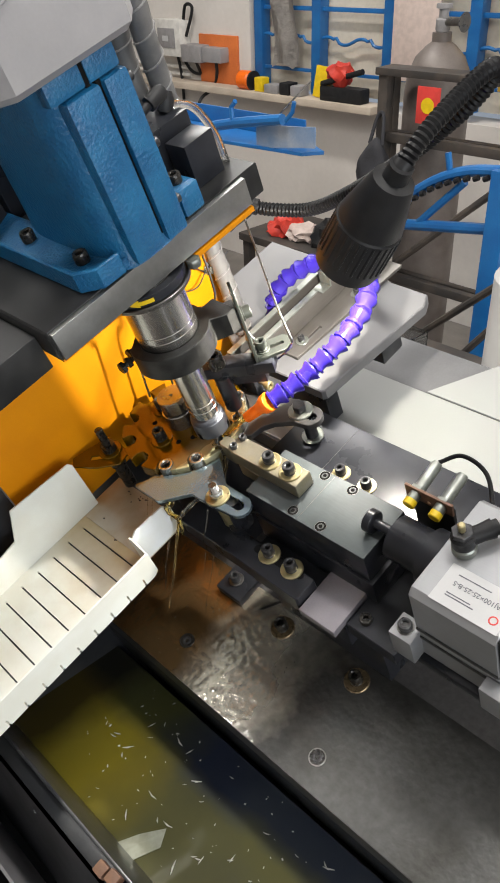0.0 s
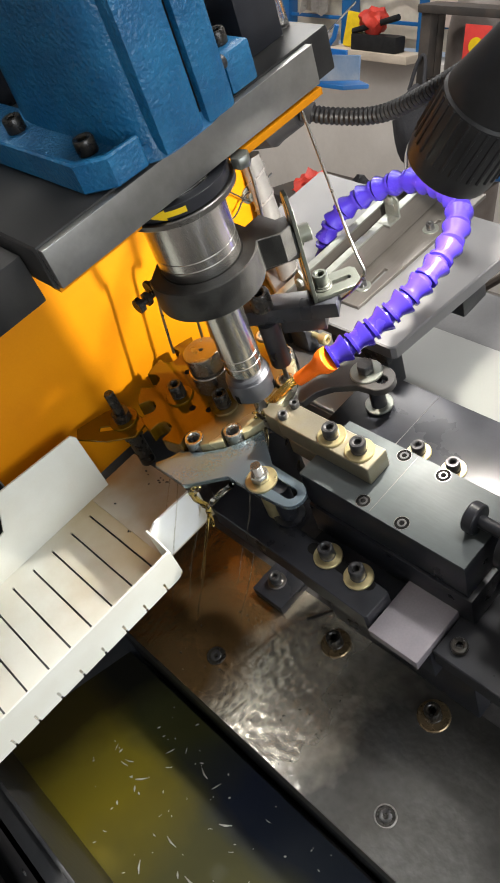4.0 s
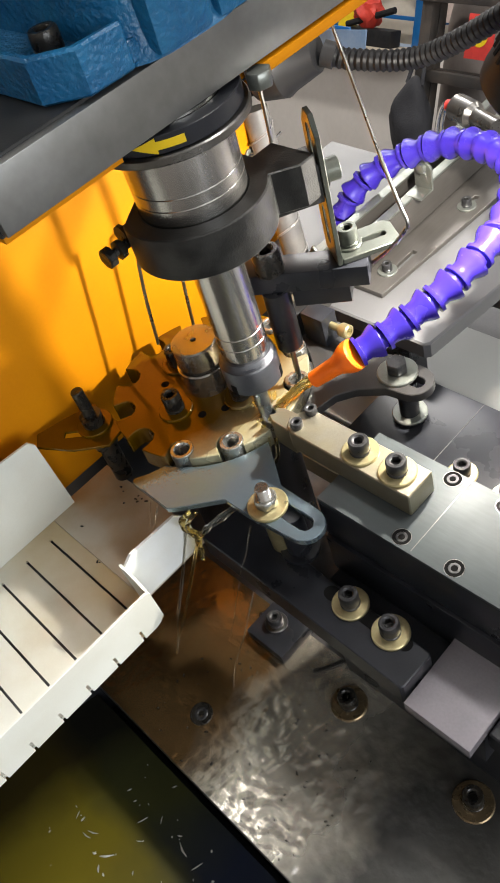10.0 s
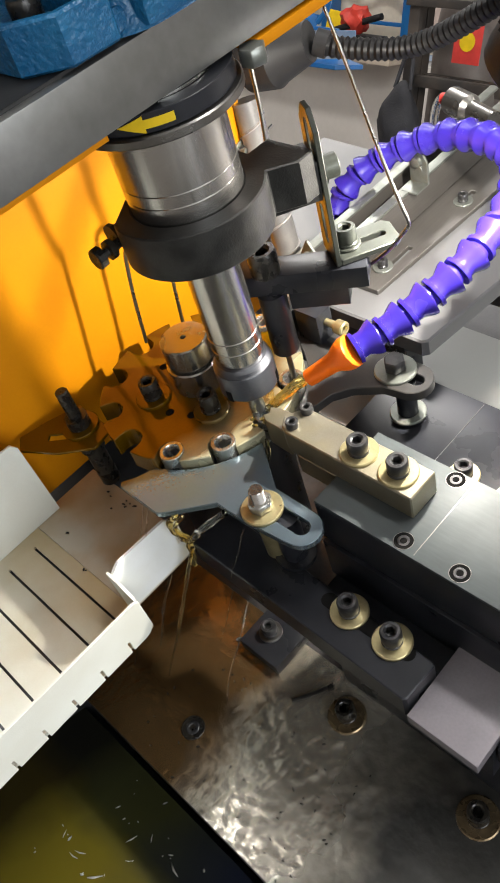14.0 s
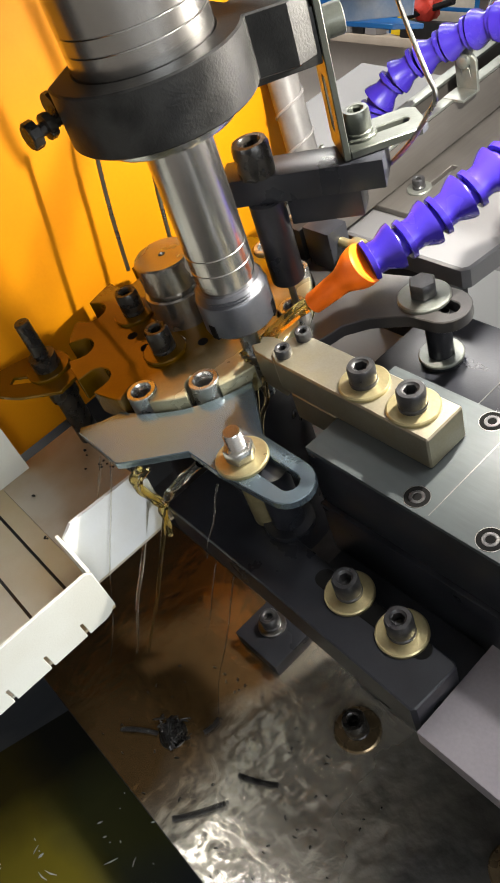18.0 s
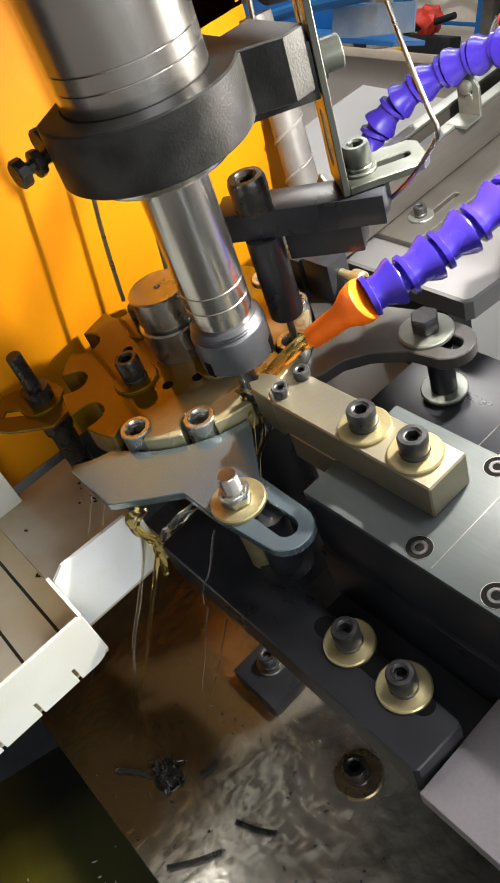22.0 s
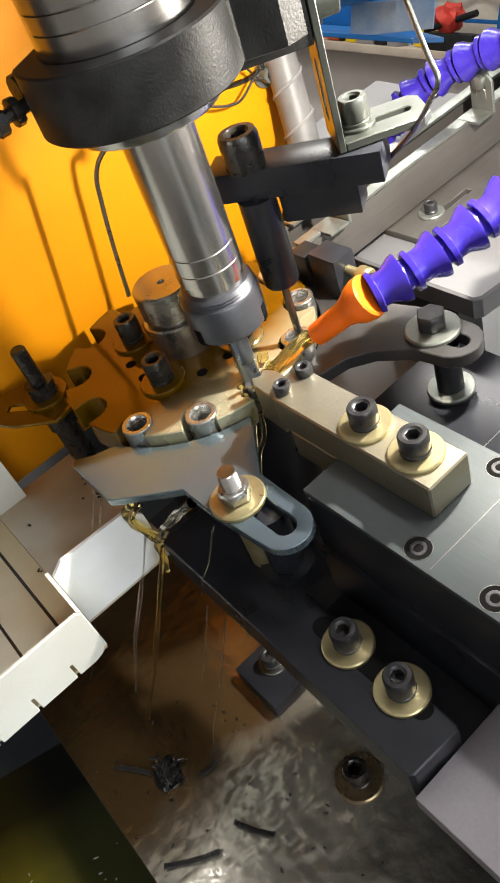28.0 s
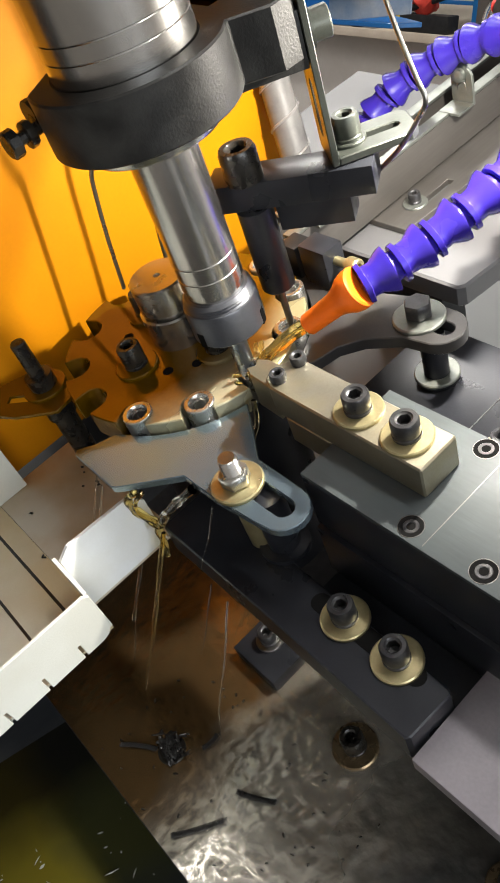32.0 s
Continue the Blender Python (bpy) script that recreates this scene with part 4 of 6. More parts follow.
wcl = thing("wire_clamp", (-262, 183, 34), "steel screw clamp holding thin wires on the guard", "wire clamp")
m = Matrix.Translation((-261.8, 183, 34)) @ RX
part("clamp_washer", lathe(B(), [(9, 0), (9, 1.6), (8, 2)], 28, m), SILVER, wcl)
part("clamp_screw", lathe(B(), [(5.6, 2.1), (5.6, 8), (5, 8.8), (3, 8.8), (2.7, 6)], 24, m), SILVER, wcl, "zinc socket screw")
for pts in ([(-256, 96, 64), (-251, 118, 45), (-250, 148, 32), (-254, 172, 40), (-256, 183, 38), (-251, 204, 23)], [(-256, 100, 58), (-250, 118, 68), (-250, 142, 71), (-251, 161, 51), (-255, 180, 33), (-250, 212, 44)]):
    part("thin_wire", sweep(B(), smooth_line(pts, 8), 0.9, 8), BOLT, wcl, "thin grey wire")

mb = thing("side_cabinet", (-300, -330, -300), "black painted side cabinet behind the chute", "cabinet")
part("side_panel", box(B(), -330, -268, -640, -196, -640, 30, 2), TROUGH, mb, "black side panel")
part("upper_panel", box(B(), -334, -262.5, -640, -197, 32, 188, 2), DARK_PLATE, mb, "dark upper panel")
# ---- delivery chute ----
ch = thing("delivery_chute", (-160, -300, -112), "white powder-coated sheet metal chute with slits", "chute")
slits = [[(-220, y), (-104, y), (-104, y + 2), (-220, y + 2)] for y in (-156 - 25.1 * k for k in range(16))]
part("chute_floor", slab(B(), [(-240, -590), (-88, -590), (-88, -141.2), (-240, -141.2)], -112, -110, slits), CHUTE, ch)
edge = []
for k in range(16):
    y = -163 - 25.1 * k
    edge += [(y + 2, -112.2), (y + 2, -101), (y, -101), (y, -112.2)]
bm = slab(B(), [(-141, -101), (-142, -106.5), (-145, -110.6), (-150, -112.2)] + edge + [(-590, -112.2), (-590, -73), (-144, -73), (-141, -76)], 0, 2.2, [], 0.3)
for v in bm.verts:
    v.co = Vector((-87.8 + v.co.z, v.co.x, v.co.y))
part("outer_wall", bm, WHITE, ch)
bm = slab(B(), [(-590, -110), (-124, -110), (-124, -34), (-128, -28), (-214, -22), (-232, -62), (-300, -74), (-590, -74)], 0, 2)
for v in bm.verts:
    v.co = Vector((-236 + v.co.z, v.co.x + 6, v.co.y))
part("inner_wall", bm, WHITE, ch)
part("entry_sheet", box(B(), -242, -109.5, -141, -75, -112, -110, 0.3), STAINED, ch, "white entry sheet stained by oil")
bm = slab(B(), [(-140, -109.9), (-82, -109.9), (-82, -72), (-90, -62), (-132, -60), (-140, -66)], 0, 2.2)
for v in bm.verts:
    v.co = Vector((-111.6 + v.co.z, v.co.x, v.co.y))
# white coat made paler and bluer to hold the flap's glare
part("side_flap", bm, mat("glare_white_coat", (0.80, 0.83, 0.84), 0.22, 0.0, (0.72, 0.73, 0.68), 20, 0.6, 900, 0.1, 0.08, 0.03), ch, "wet white side flap with bluish glare in its colour")
bm = slab(B(), [(-111.6, -109.9), (-88, -109.9), (-88, -75), (-100, -64), (-111.6, -62)], 0, 2)
for v in bm.verts:
    v.co = Vector((v.co.x, -142.6 + v.co.z, v.co.y))
part("jog_sheet", bm, WHITE, ch, "white fold between the walls")
# unseen sheet, added so that the slits look dark from above
part("slit_backing", box(B(), -236, -100, -588, -150, -117, -114, 0.5), TROUGH, ch, "unseen black sheet added to darken the slits")

# ---- coolant in the trough, level with the room ----
pm = BED @ Matrix.Translation((0.1, -0.297, -0.36))
pool = new("coolant_pool", bpy.data.meshes.new("coolant_pool"))
bm = B()
bmesh.ops.create_grid(bm, x_segments=2, y_segments=2, size=1)
for v in bm.verts:
    v.co = Vector((v.co.x * 0.53, v.co.y * 0.092, 0))
bm.to_mesh(pool.data)
bm.free()
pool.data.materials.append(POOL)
pool.matrix_basis = Matrix.Translation(pm.translation)
tagged(pool, "murky yellow-green coolant standing in the trough", "coolant", "", "stuff")

# ---- coolant hose, its nozzle and the work lamp ----
HOSE = [(-50, 60, 2.5), (-43.5, 72, 5), (-36, 91, 9), (-27, 112, 16), (-19, 134, 24), (-14, 160, 32), (-15, 188, 38), (-24, 214, 41), (-42, 240, 42), (-76, 262, 36), (-120, 272, 26), (-160, 262, 12), (-192, 240, -8), (-205, 222, -35), (-205, 215, -70)]
hose = thing("coolant_hose", (-150, 120, -100), "violet segmented coolant hose with an orange nozzle", "coolant hose")
line = smooth_line(HOSE, 12)
links = along(line, 20.6)
for a, b in zip(links, links[1:]):
    d = (b - a).normalized()
    q = [a + d * s for s in (0.0, 0.4, 3.0, 3.8, 8.5, 14.6, 17.2, 18.0, 21.6)]
    part("hose_link", sweep(B(), q, [7.6, 10.8, 11.2, 8.8, 8.8, 12.2, 12.8, 8.8, 7.6], 20), PURPLE, hose)
p0 = Vector((-52, 56.5, 1.5))
TIP = Vector((-79, 38.5, -21.5))
nd = (TIP - p0).normalized()
part("nozzle", sweep(B(), [p0 + nd * s for s in (-5, -4, 0, 4, 9, 13, 15, 36)], [10.4, 11.6, 11.8, 11.0, 8.6, 7.2, 6.9, 6.2], 24), NOZZLE, hose, "orange plastic nozzle")

lampb = thing("work_lamp", (24, 147, 148), "black work lamp head on a corrugated conduit", "work lamp")
la, lb = Vector((24, 147, 148)), Vector((88, 171, 248))
ld = (lb - la).normalized()
L = (lb - la).length
part("lamp_head", sweep(B(), [la + ld * s for s in (0, 2, 8, 56, 58, 60, 99, 106, 108, L)], [29, 31.5, 32.6, 32.0, 30.5, 31, 21, 19, 11.5, 11], 48), RUBBER, lampb, "black ribbed lamp head")
side = ld.orthogonal().normalized()
for k in range(30):
    m = Matrix.Rotation(2 * math.pi * k / 30, 3, ld)
    s = m @ side
    part("cooling_rib", sweep(B(), [la + ld * 17 + s * 32.2, la + ld * 55 + s * 31.4], 1.5, 6), RUBBER, lampb)
part("lamp_glass", sweep(B(), [la - ld * 0.6, la - ld * 0.1], [27, 27], 32), glow("lamp_glass_glow", (1, 0.97, 0.9), 6), lampb)


def conduit(name, pts, r, label, pitch=4.0):
    ln = along(smooth_line(pts, 14), pitch / 2)
    ob = thing(name, pts[0], label, "conduit")
    part("corrugated_tube", sweep(B(), ln, [r if k % 2 else r * 0.84 for k in range(len(ln))], 16), CONDUIT, ob)
    for a, b in ((ln[0], ln[4]), (ln[-5], ln[-1])):
        part("end_collar", sweep(B(), [a, b], r * 1.18, 20), RUBBER, ob)
    return ob


conduit("lamp_conduit", [lb - ld * 8, (93, 200, 261), (99, 246, 272), (104, 278, 276), (100, 296, 266), (86, 292, 247), (62, 280, 224), (11, 270, 185), (-56, 270, 139), (-133, 266, 98), (-186, 248, 97), (-212, 237, 105)], 8.4, "black corrugated lamp conduit looping up from the guard", 5.0)
solo("conduit_gland", sweep(B(), [(-262, 215, 98), (-240, 224, 101), (-236, 226, 101), (-214, 236, 105)], [27, 28, 24, 15], 28), RUBBER, (-262, 215, 98), "black conduit gland on the guard", "gland")
for k, (dy, dx) in enumerate(((0, 0), (30, 11))):
    solo("oil_pipe", sweep(B(), smooth_line([(-212 + dx, 4 + dy, -17), (-214 + dx, 10 + dy, 18), (-214 + dx, 15 + dy, 44), (-213 + dx, 18 + dy, 57), (-207 + dx, 23 + dy, 68), (-194 + dx, 31 + dy, 77), (-168 + dx, 45 + dy, 85), (-140 + dx, 58 + dy, 95), (-134 + dx, 62 + dy, 130), (-134 + dx, 62 + dy, 206)]), 1.4, 10), STEEL, (-212 + dx, 4 + dy, -17), "thin bent steel oil pipe", "oil pipe", "oil pipes over the plate")

# ---- feed rail and tables ----
ft = thing("feed_table", (-150, 240, -75), "white laminate feed table top beside the index plate", "feed table")
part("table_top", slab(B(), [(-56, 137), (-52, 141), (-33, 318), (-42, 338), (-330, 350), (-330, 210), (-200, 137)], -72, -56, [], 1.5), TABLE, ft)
part("table_bracket", box(B(), -200, -118, 190, 215, -200, -72.5, 2), BLACK_STEEL, ft)
part("table_bracket", box(B(), -80, -55, 250, 290, -110, -72.5, 2), BLACK_STEEL, ft)

rail = thing("feed_rail", (-150, 230, -56), "stainless steel feed rail with foot plate and clips", "feed rail")
part("foot_plate", slab(B(), [(-118, 166), (-106, 372), (-150, 372), (-158, 166)], -55.8, -51.5, [[(x + 0.0, y) for x, y in ((-131, 200), (-126, 200), (-126, 226), (-131, 226))], [(x + 0.0, y) for x, y in ((-128, 290), (-123, 290), (-123, 316), (-128, 316))]], 0.4), RAIL, rail, "steel foot plate with two slots")
for bx, by in ((-133, 193), (-125, 298)):
    screw(rail, bx, by, -51.4, 4.4, 5, 8.6, 1.4, BOLT, SILVER)
part("channel_floor", box(B(), -176, -150, 84, 430, -50, -46, 0.4), RAIL, rail, "rail floor on which the blanks slide")
part("side_wall", box(B(), -150, -147, 90, 430, -50, -22, 0.4), RAIL, rail, "brushed rail side wall")
part("side_wall", box(B(), -180, -176.5, 100, 430, -50, -22, 0.4), RAIL, rail)
part("top_strip", box(B(), -156, -147, 96, 430, -21.6, -19.5, 0.3), SILVER, rail)
part("top_strip", box(B(), -180, -171, 110, 430, -21.6, -19.5, 0.3), SILVER, rail)
for cy in (128, 268):
    c = part("clip_plate", slab_yz(-156, -138, cy, cy + 2.5, -21, 14), SILVER, rail, "upright zinc clip with a slot")
    m = Matrix.Translation((-147, cy - 0.2, 0)) @ Matrix.Rotation(radians(90), 4, "X")
    part("clip_screw", lathe(B(), [(4.5, 0), (4.5, 3.4), (3.4, 4)], 14, m), SILVER, c)
    part("clip_foot", box(B(), -156, -138, cy - 16, cy - 0.2, -21, -19.2, 0.3), SILVER, c)
stop = thing("stop_block", (-100, 96, -44), "dark steel stop blocks with a brass screw", "stop block")
part("block", box(B(), -128, -106, 84, 100, -43.9, -12, 1), BLACK_STEEL, stop)
part("block", box(B(), -146, -132, 84, 98, -43.9, -16, 1), DARK_PLATE, stop)
m = Matrix.Translation((-105.8, 93, -22)) @ RX
part("brass_screw", lathe(B(), [(3, 0), (3, 10), (5.4, 10.3), (5.6, 11), (5.6, 17), (4.6, 18), (3, 18), (2.6, 14)], 18, m), ZINC, stop, "knurled brass screw")
part("carrier", box(B(), -150, -98, 80, 104, -60, -44, 1), DARK_PLATE, stop)

st = thing("air_valve", (-160, 330, -20), "metal air valve with a clear tube above the rail", "air valve")
part("valve_body", sweep(B(), [(-172, 356, 4), (-150, 348, 4), (-146, 347, 4), (-118, 336, 4)], [12, 12, 8, 8], 20), STEEL, st)
part("valve_stem", sweep(B(), [(-150, 350, -22), (-150, 350, 2)], 5, 14), STEEL, st)
part("tube", sweep(B(), smooth_line([(-172, 356, 4), (-186, 358, 2), (-190, 352, -16), (-186, 345, -46)]), 4.2, 12), clear("clear_tube", (0.9, 0.88, 0.85), 0.1), st, "clear bent tube")
part("red_ring", sweep(B(), [(-180, 358, 3.5), (-184, 358, 3)], 5.0, 12), RED, st)

# bracket with a black stud at the delivery side
sb = thing("stud_bracket", (-220, -72, -110), "oily slotted plate with a black stud and washer", "stud bracket")
part("tongue", slab(B(), [(-240, -58), (-196, -60), (-192, -80), (-214, -100), (-244, -116), (-256, -108), (-250, -84)], -48, -45.5, [[(-236, -92), (-232, -97), (-216, -84), (-220, -79)]], 0.3), OIL_PLATE, sb)
part("post", lathe(B(), [(8, -110), (8, -70), (10, -69.8), (10, -60), (7, -59.8), (7, -48.2)], 18, Matrix.Translation((-220, -72, 0))), BOLT_DARK, sb)
part("stud", lathe(B(), [(9, -43.2), (9, -34), (5, -33.8), (5, -8), (4.2, -7)], 18, Matrix.Translation((-220, -72, 0))), BOLT_DARK, sb, "black oily stud")
part("washer", washer(B(), -220, -72, -45.4, 15, 5, 2), OIL_PLATE, sb)

lowt = thing("lower_table", (100, 210, -290), "white topped table beside the machine", "table")
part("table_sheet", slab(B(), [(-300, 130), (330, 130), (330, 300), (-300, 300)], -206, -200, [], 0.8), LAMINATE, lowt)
part("table_frame", box(B(), -300, 640, 129, 386, -290, -206.5, 1.5), SHEET, lowt)
for lx in (-280, 610):
    for ly in (150, 365):
        a = Vector((lx, ly, -290))
        w = BED @ (a * 0.001)
        part("leg", sweep(B(), [a, a + Vector((0, -0.342, -0.94)) * (w.z * 1000)], 18, 10), SHEET, lowt)
solo("grey_sheet", slab(B(), [(-300, 301), (640, 301), (640, 384), (-300, 380)], -206.3, -203, [], 0.5), SHEET, (100, 340, -206), "grey sheet metal lying on the table frame", "metal sheet")
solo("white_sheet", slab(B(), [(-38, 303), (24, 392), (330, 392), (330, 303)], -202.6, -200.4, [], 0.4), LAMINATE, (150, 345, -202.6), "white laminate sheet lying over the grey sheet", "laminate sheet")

# guard box with a small label, and the wrapped cable bundle
gb = thing("junction_box", (-290, 205, 60), "black junction box with an orange label", "junction box")
part("box_body", box(B(), -305, -262, 150, 226, 79, 134, 2), RUBBER, gb)
part("label_patch", box(B(), -261.8, -261.2, 186, 206, 84, 112, 0), ORANGE, gb)
part("label_line", box(B(), -261.1, -260.7, 189, 203, 96, 98, 0), INK, gb)
part("box_screw", lathe(B(), [(3, 0), (3, 2)], 12, Matrix.Translation((-262, 214, 84)) @ RX), STEEL, gb)
WRAP = mat("grey_wrap_core", (0.16, 0.155, 0.15), 0.4, 0.0, (0.09, 0.09, 0.09), 30, 0.8)
TUBE = mat("grey_wrap", (0.20, 0.195, 0.19), 0.3, 0.0, (0.26, 0.25, 0.24), 40, 0.6)


def bundle(pts, r, label):
    ob = thing("cable_bundle", pts[0], label, "cable bundle")
    ln = smooth_line(pts, 10)
    part("core", sweep(B(), ln, r * 0.97, 14), WRAP, ob)
    hel = []
    d = along(ln, 2.0)
    for i, p in enumerate(d[:-1]):
        t = (d[i + 1] - p).normalized()
        u = t.orthogonal().normalized()
        w = t.cross(u)
        a = i * 2 * math.pi / 14
        hel.append(p + r * (math.cos(a) * u + math.sin(a) * w))
    part("spiral_wrap", sweep(B(), hel, r * 0.09, 6), TUBE, ob, "translucent grey spiral wrap")
    return ob


bundle([(-258, 196, 72), (-250, 192, 30), (-240, 186, -10), (-225, 176, -60)], 12, "cables in grey spiral wrap behind the guard")
bundle([(-196, 166, 244), (-192, 164, 290), (-182, 158, 345), (-172, 156, 400), (-170, 160, 480), (-150, 170, 580)], 12, "grey wrapped cable bundle above the head")
bundle([(-214, 150, 262), (-216, 150, 310), (-212, 152, 350), (-196, 156, 400), (-176, 150, 480), (-150, 150, 580)], 11, "grey wrapped cable bundle above the head")
hb = thing("head_block", (-200, 100, 236), "black cable clamp block on the head plate", "clamp block")
part("block", box(B(), -210, -130, 84, 140, 236.2, 290, 2), BLACK_STEEL, hb)
part("cable_boot", sweep(B(), [(-190, 100, 262), (-120, 70, 268), (-96, 60, 272)], [16, 14, 9], 16), RUBBER, hb)
lw = thing("lever_fitting", (-150, 140, 290), "black knob fitting with a clear tube", "fitting")
part("knob", sweep(B(), [(-150, 128, 290), (-150, 134, 300), (-150, 138, 306)], [7, 9, 6], 14), RUBBER, lw)
part("tube", sweep(B(), smooth_line([(-150, 132, 296), (-135, 150, 285), (-115, 150, 262), (-100, 142, 236.5)]), 4, 12), clear("milky_tube", (0.9, 0.9, 0.88), 0.2), lw)

# black bracketry and cables behind the spindle head
lh = thing("rear_bracket", (-300, -60, 236), "black steel bracket with bolts behind the housing", "bracket")
part("bracket_body", slab(B(), [(-330, -100), (-236, -100), (-236, -60), (-262, -20), (-330, -20)], 236.2, 300, [], 2), BLACK_STEEL, lh)
screw(lh, -255, -80, 300, 8, 10, 14, 3, BOLT_DARK, STEEL)
screw(lh, -300, -60, 300, 8, 10, 14, 3, BOLT_DARK, STEEL)
part("bracket_arm", box(B(), -334, -260, -16, 60, 236.2, 340, 3), BLACK_STEEL, lh)

# ---- box and rusty links in front of the trough ----
gx = thing("grey_box", (-150, -470, -420), "grey painted steel box beside the trough", "box")
part("box_wall", box(B(), -420, -70, -492, -488, -440, -300, 1), MOTOR, gx)
part("box_wall", box(B(), -74, -70, -700, -492.2, -440, -300, 1), MOTOR, gx)
part("box_wall", box(B(), -420, -70, -704, -700.2, -440, -300, 1), MOTOR, gx)
part("box_floor", box(B(), -420, -75, -699, -493, -436, -430, 1), MOTOR, gx)
for lx, ly in ((-400, -500), (-90, -500), (-400, -690), (-90, -690)):
    a = Vector((lx, ly, -440.2))
    part("leg", sweep(B(), [a, a + Vector((0, -0.342, -0.94)) * ((BED @ (a * 0.001)).z * 1000)], 12, 8), MOTOR, gx)
sk = thing("trough_skirt", (0, -450, -440), "black sloping skirt outside the trough wall", "skirt")
bm = B()
vs = [bm.verts.new(p) for p in ((-420, -405, -201), (640, -405, -201), (640, -480, -439), (-420, -480, -439))]
bm.faces.new(vs)
bmesh.ops.solidify(bm, geom=bm.faces[:], thickness=2)
part("skirt_sheet", bm, mat("dull_grey_skirt", (0.085, 0.085, 0.092), 0.5, 0.1, (0.06, 0.06, 0.065), 12, 0.7, 300, 0.2), sk, "dull grey skirt sheet")
part("rolled_edge", sweep(B(), [(-420, -481, -440), (640, -481, -440)], 4, 10), TROUGH, sk)
for x in (-300, -60, 180, 420):
    part("rivet", lathe(B(), [(4, 0), (3.4, 1.4), (1, 2)], 12, Matrix.Translation((x, -412, -214)) @ Matrix.Rotation(radians(72), 4, "X")), BOLT, sk)
lk = thing("chain_piece", (90, -380, -200), "rusty brown chain links on the trough wall", "chain")
for k in range(6):
    part("link", box(B(), 52 + 17 * k, 66 + 17 * k, -401 + (k % 2) * 3, -388 + (k % 2) * 3, -199.8, -190 + (k % 2) * 2, 1.2), BROWN, lk)

# ---- coolant: jet, streams, splash, and swarf on the bed ----
DOWN = Vector((0, -0.342, -0.94))
rng = random.Random(4)
jet = thing("coolant_jet", (-79, 38, -20), "amber coolant jet from the nozzle", "coolant")
tip, goal = TIP + nd * 1.0 + Vector((0, 0, 2)), Vector((-87, 8, -28.5))
for k, w in enumerate((1.0, 0.5)):
    pts = [tip + (goal - tip) * (i / 11) + Vector((1.6 * k, -1.2 * k, 5 * (i / 11) * (1 - i / 11))) for i in range(12)]
    part("jet_strand", sweep(B(), smooth_line(pts, 4), [4.3 * w * (1 - 0.25 * i / 45) + 0.12 * math.sin(i * 0.4 + k) for i in range(45)], 16), JET, jet)
splash = thing("coolant_splash", (-90, 4, -30), "amber coolant splashing over the blank", "coolant")
for k in range(16):
    a = rng.uniform(0, 6.28)
    r = rng.uniform(6, 15)
    p = Vector((-90 + r * math.cos(a), 4 + r * math.sin(a), ZT + 2.4))
    q = p + Vector((math.cos(a) * 4, math.sin(a) * 4, rng.uniform(1, 5)))
    part("splash_bead", sweep(B(), [p, (p + q) / 2, q, q + (q - p) * 0.3], [0.8, 2.0 * rng.uniform(0.5, 1), 1.2, 0.3], 8), JET, splash)
for k in range(2):
    p = Vector((-82 + 8 * k, -9, -34))
    part("splash_run", sweep(B(), smooth_line([p, p + DOWN * 14 + Vector((2, 0, 0)), p + DOWN * 30 + Vector((rng.uniform(-3, 3), 0, 0)), p + DOWN * 60]), [1.6] * 24 + [0.8], 8), OIL, splash)


def stream(x, y, z, fall, r, seed, n=2, material=WATER):
    g = random.Random(seed)
    ob = thing("coolant_stream", (x, y, z), "thin coolant stream falling from the guide plate", "coolant", "coolant streams")
    for k in range(n):
        ph, amp = g.uniform(0, 6), g.uniform(0.3, 1.5)
        pts, rad = [], []
        steps = int(fall / 5)
        off = Vector((g.uniform(-3, 3), g.uniform(-3, 3), 0)) * (k > 0)
        for i in range(steps + 1):
            u = i / steps
            pts.append(Vector((x, y, z)) + DOWN * fall * u + Vector((-7, -22, 0)) * u * (fall / 120) + off * u + Vector((math.sin(ph + u * 9) * amp * u, math.cos(ph + u * 7) * amp * u, 0)))
            rad.append(0.58 * r * (1.0 - 0.5 * u) * (1 + 0.22 * math.sin(i * 1.1 + ph) * u))
        cut = steps if k == 0 else int(steps * g.uniform(0.4, 0.9))
        part("strand", sweep(B(), pts[: cut + 1], rad[: cut + 1], 8), material, ob)
    return ob


STREAMS = [stream(*a) for a in (
    (-118, -96, -43, 96, 0.8, 8, 1, WATER), (-110, -96, -43, 128, 0.9, 1, 1, WATER), (-110, -87, -86, 112, 2.4, 2, 2, WATER), (-97, -86, -88, 120, 2.6, 12, 2, OIL),
    (-44, -69, -43, 42, 1.0, 5, 1, WATER), (-43, -87, -106, 96, 0.9, 6, 1, WATER), (-58, -87, -106, 50, 0.7, 7, 1, WATER))]
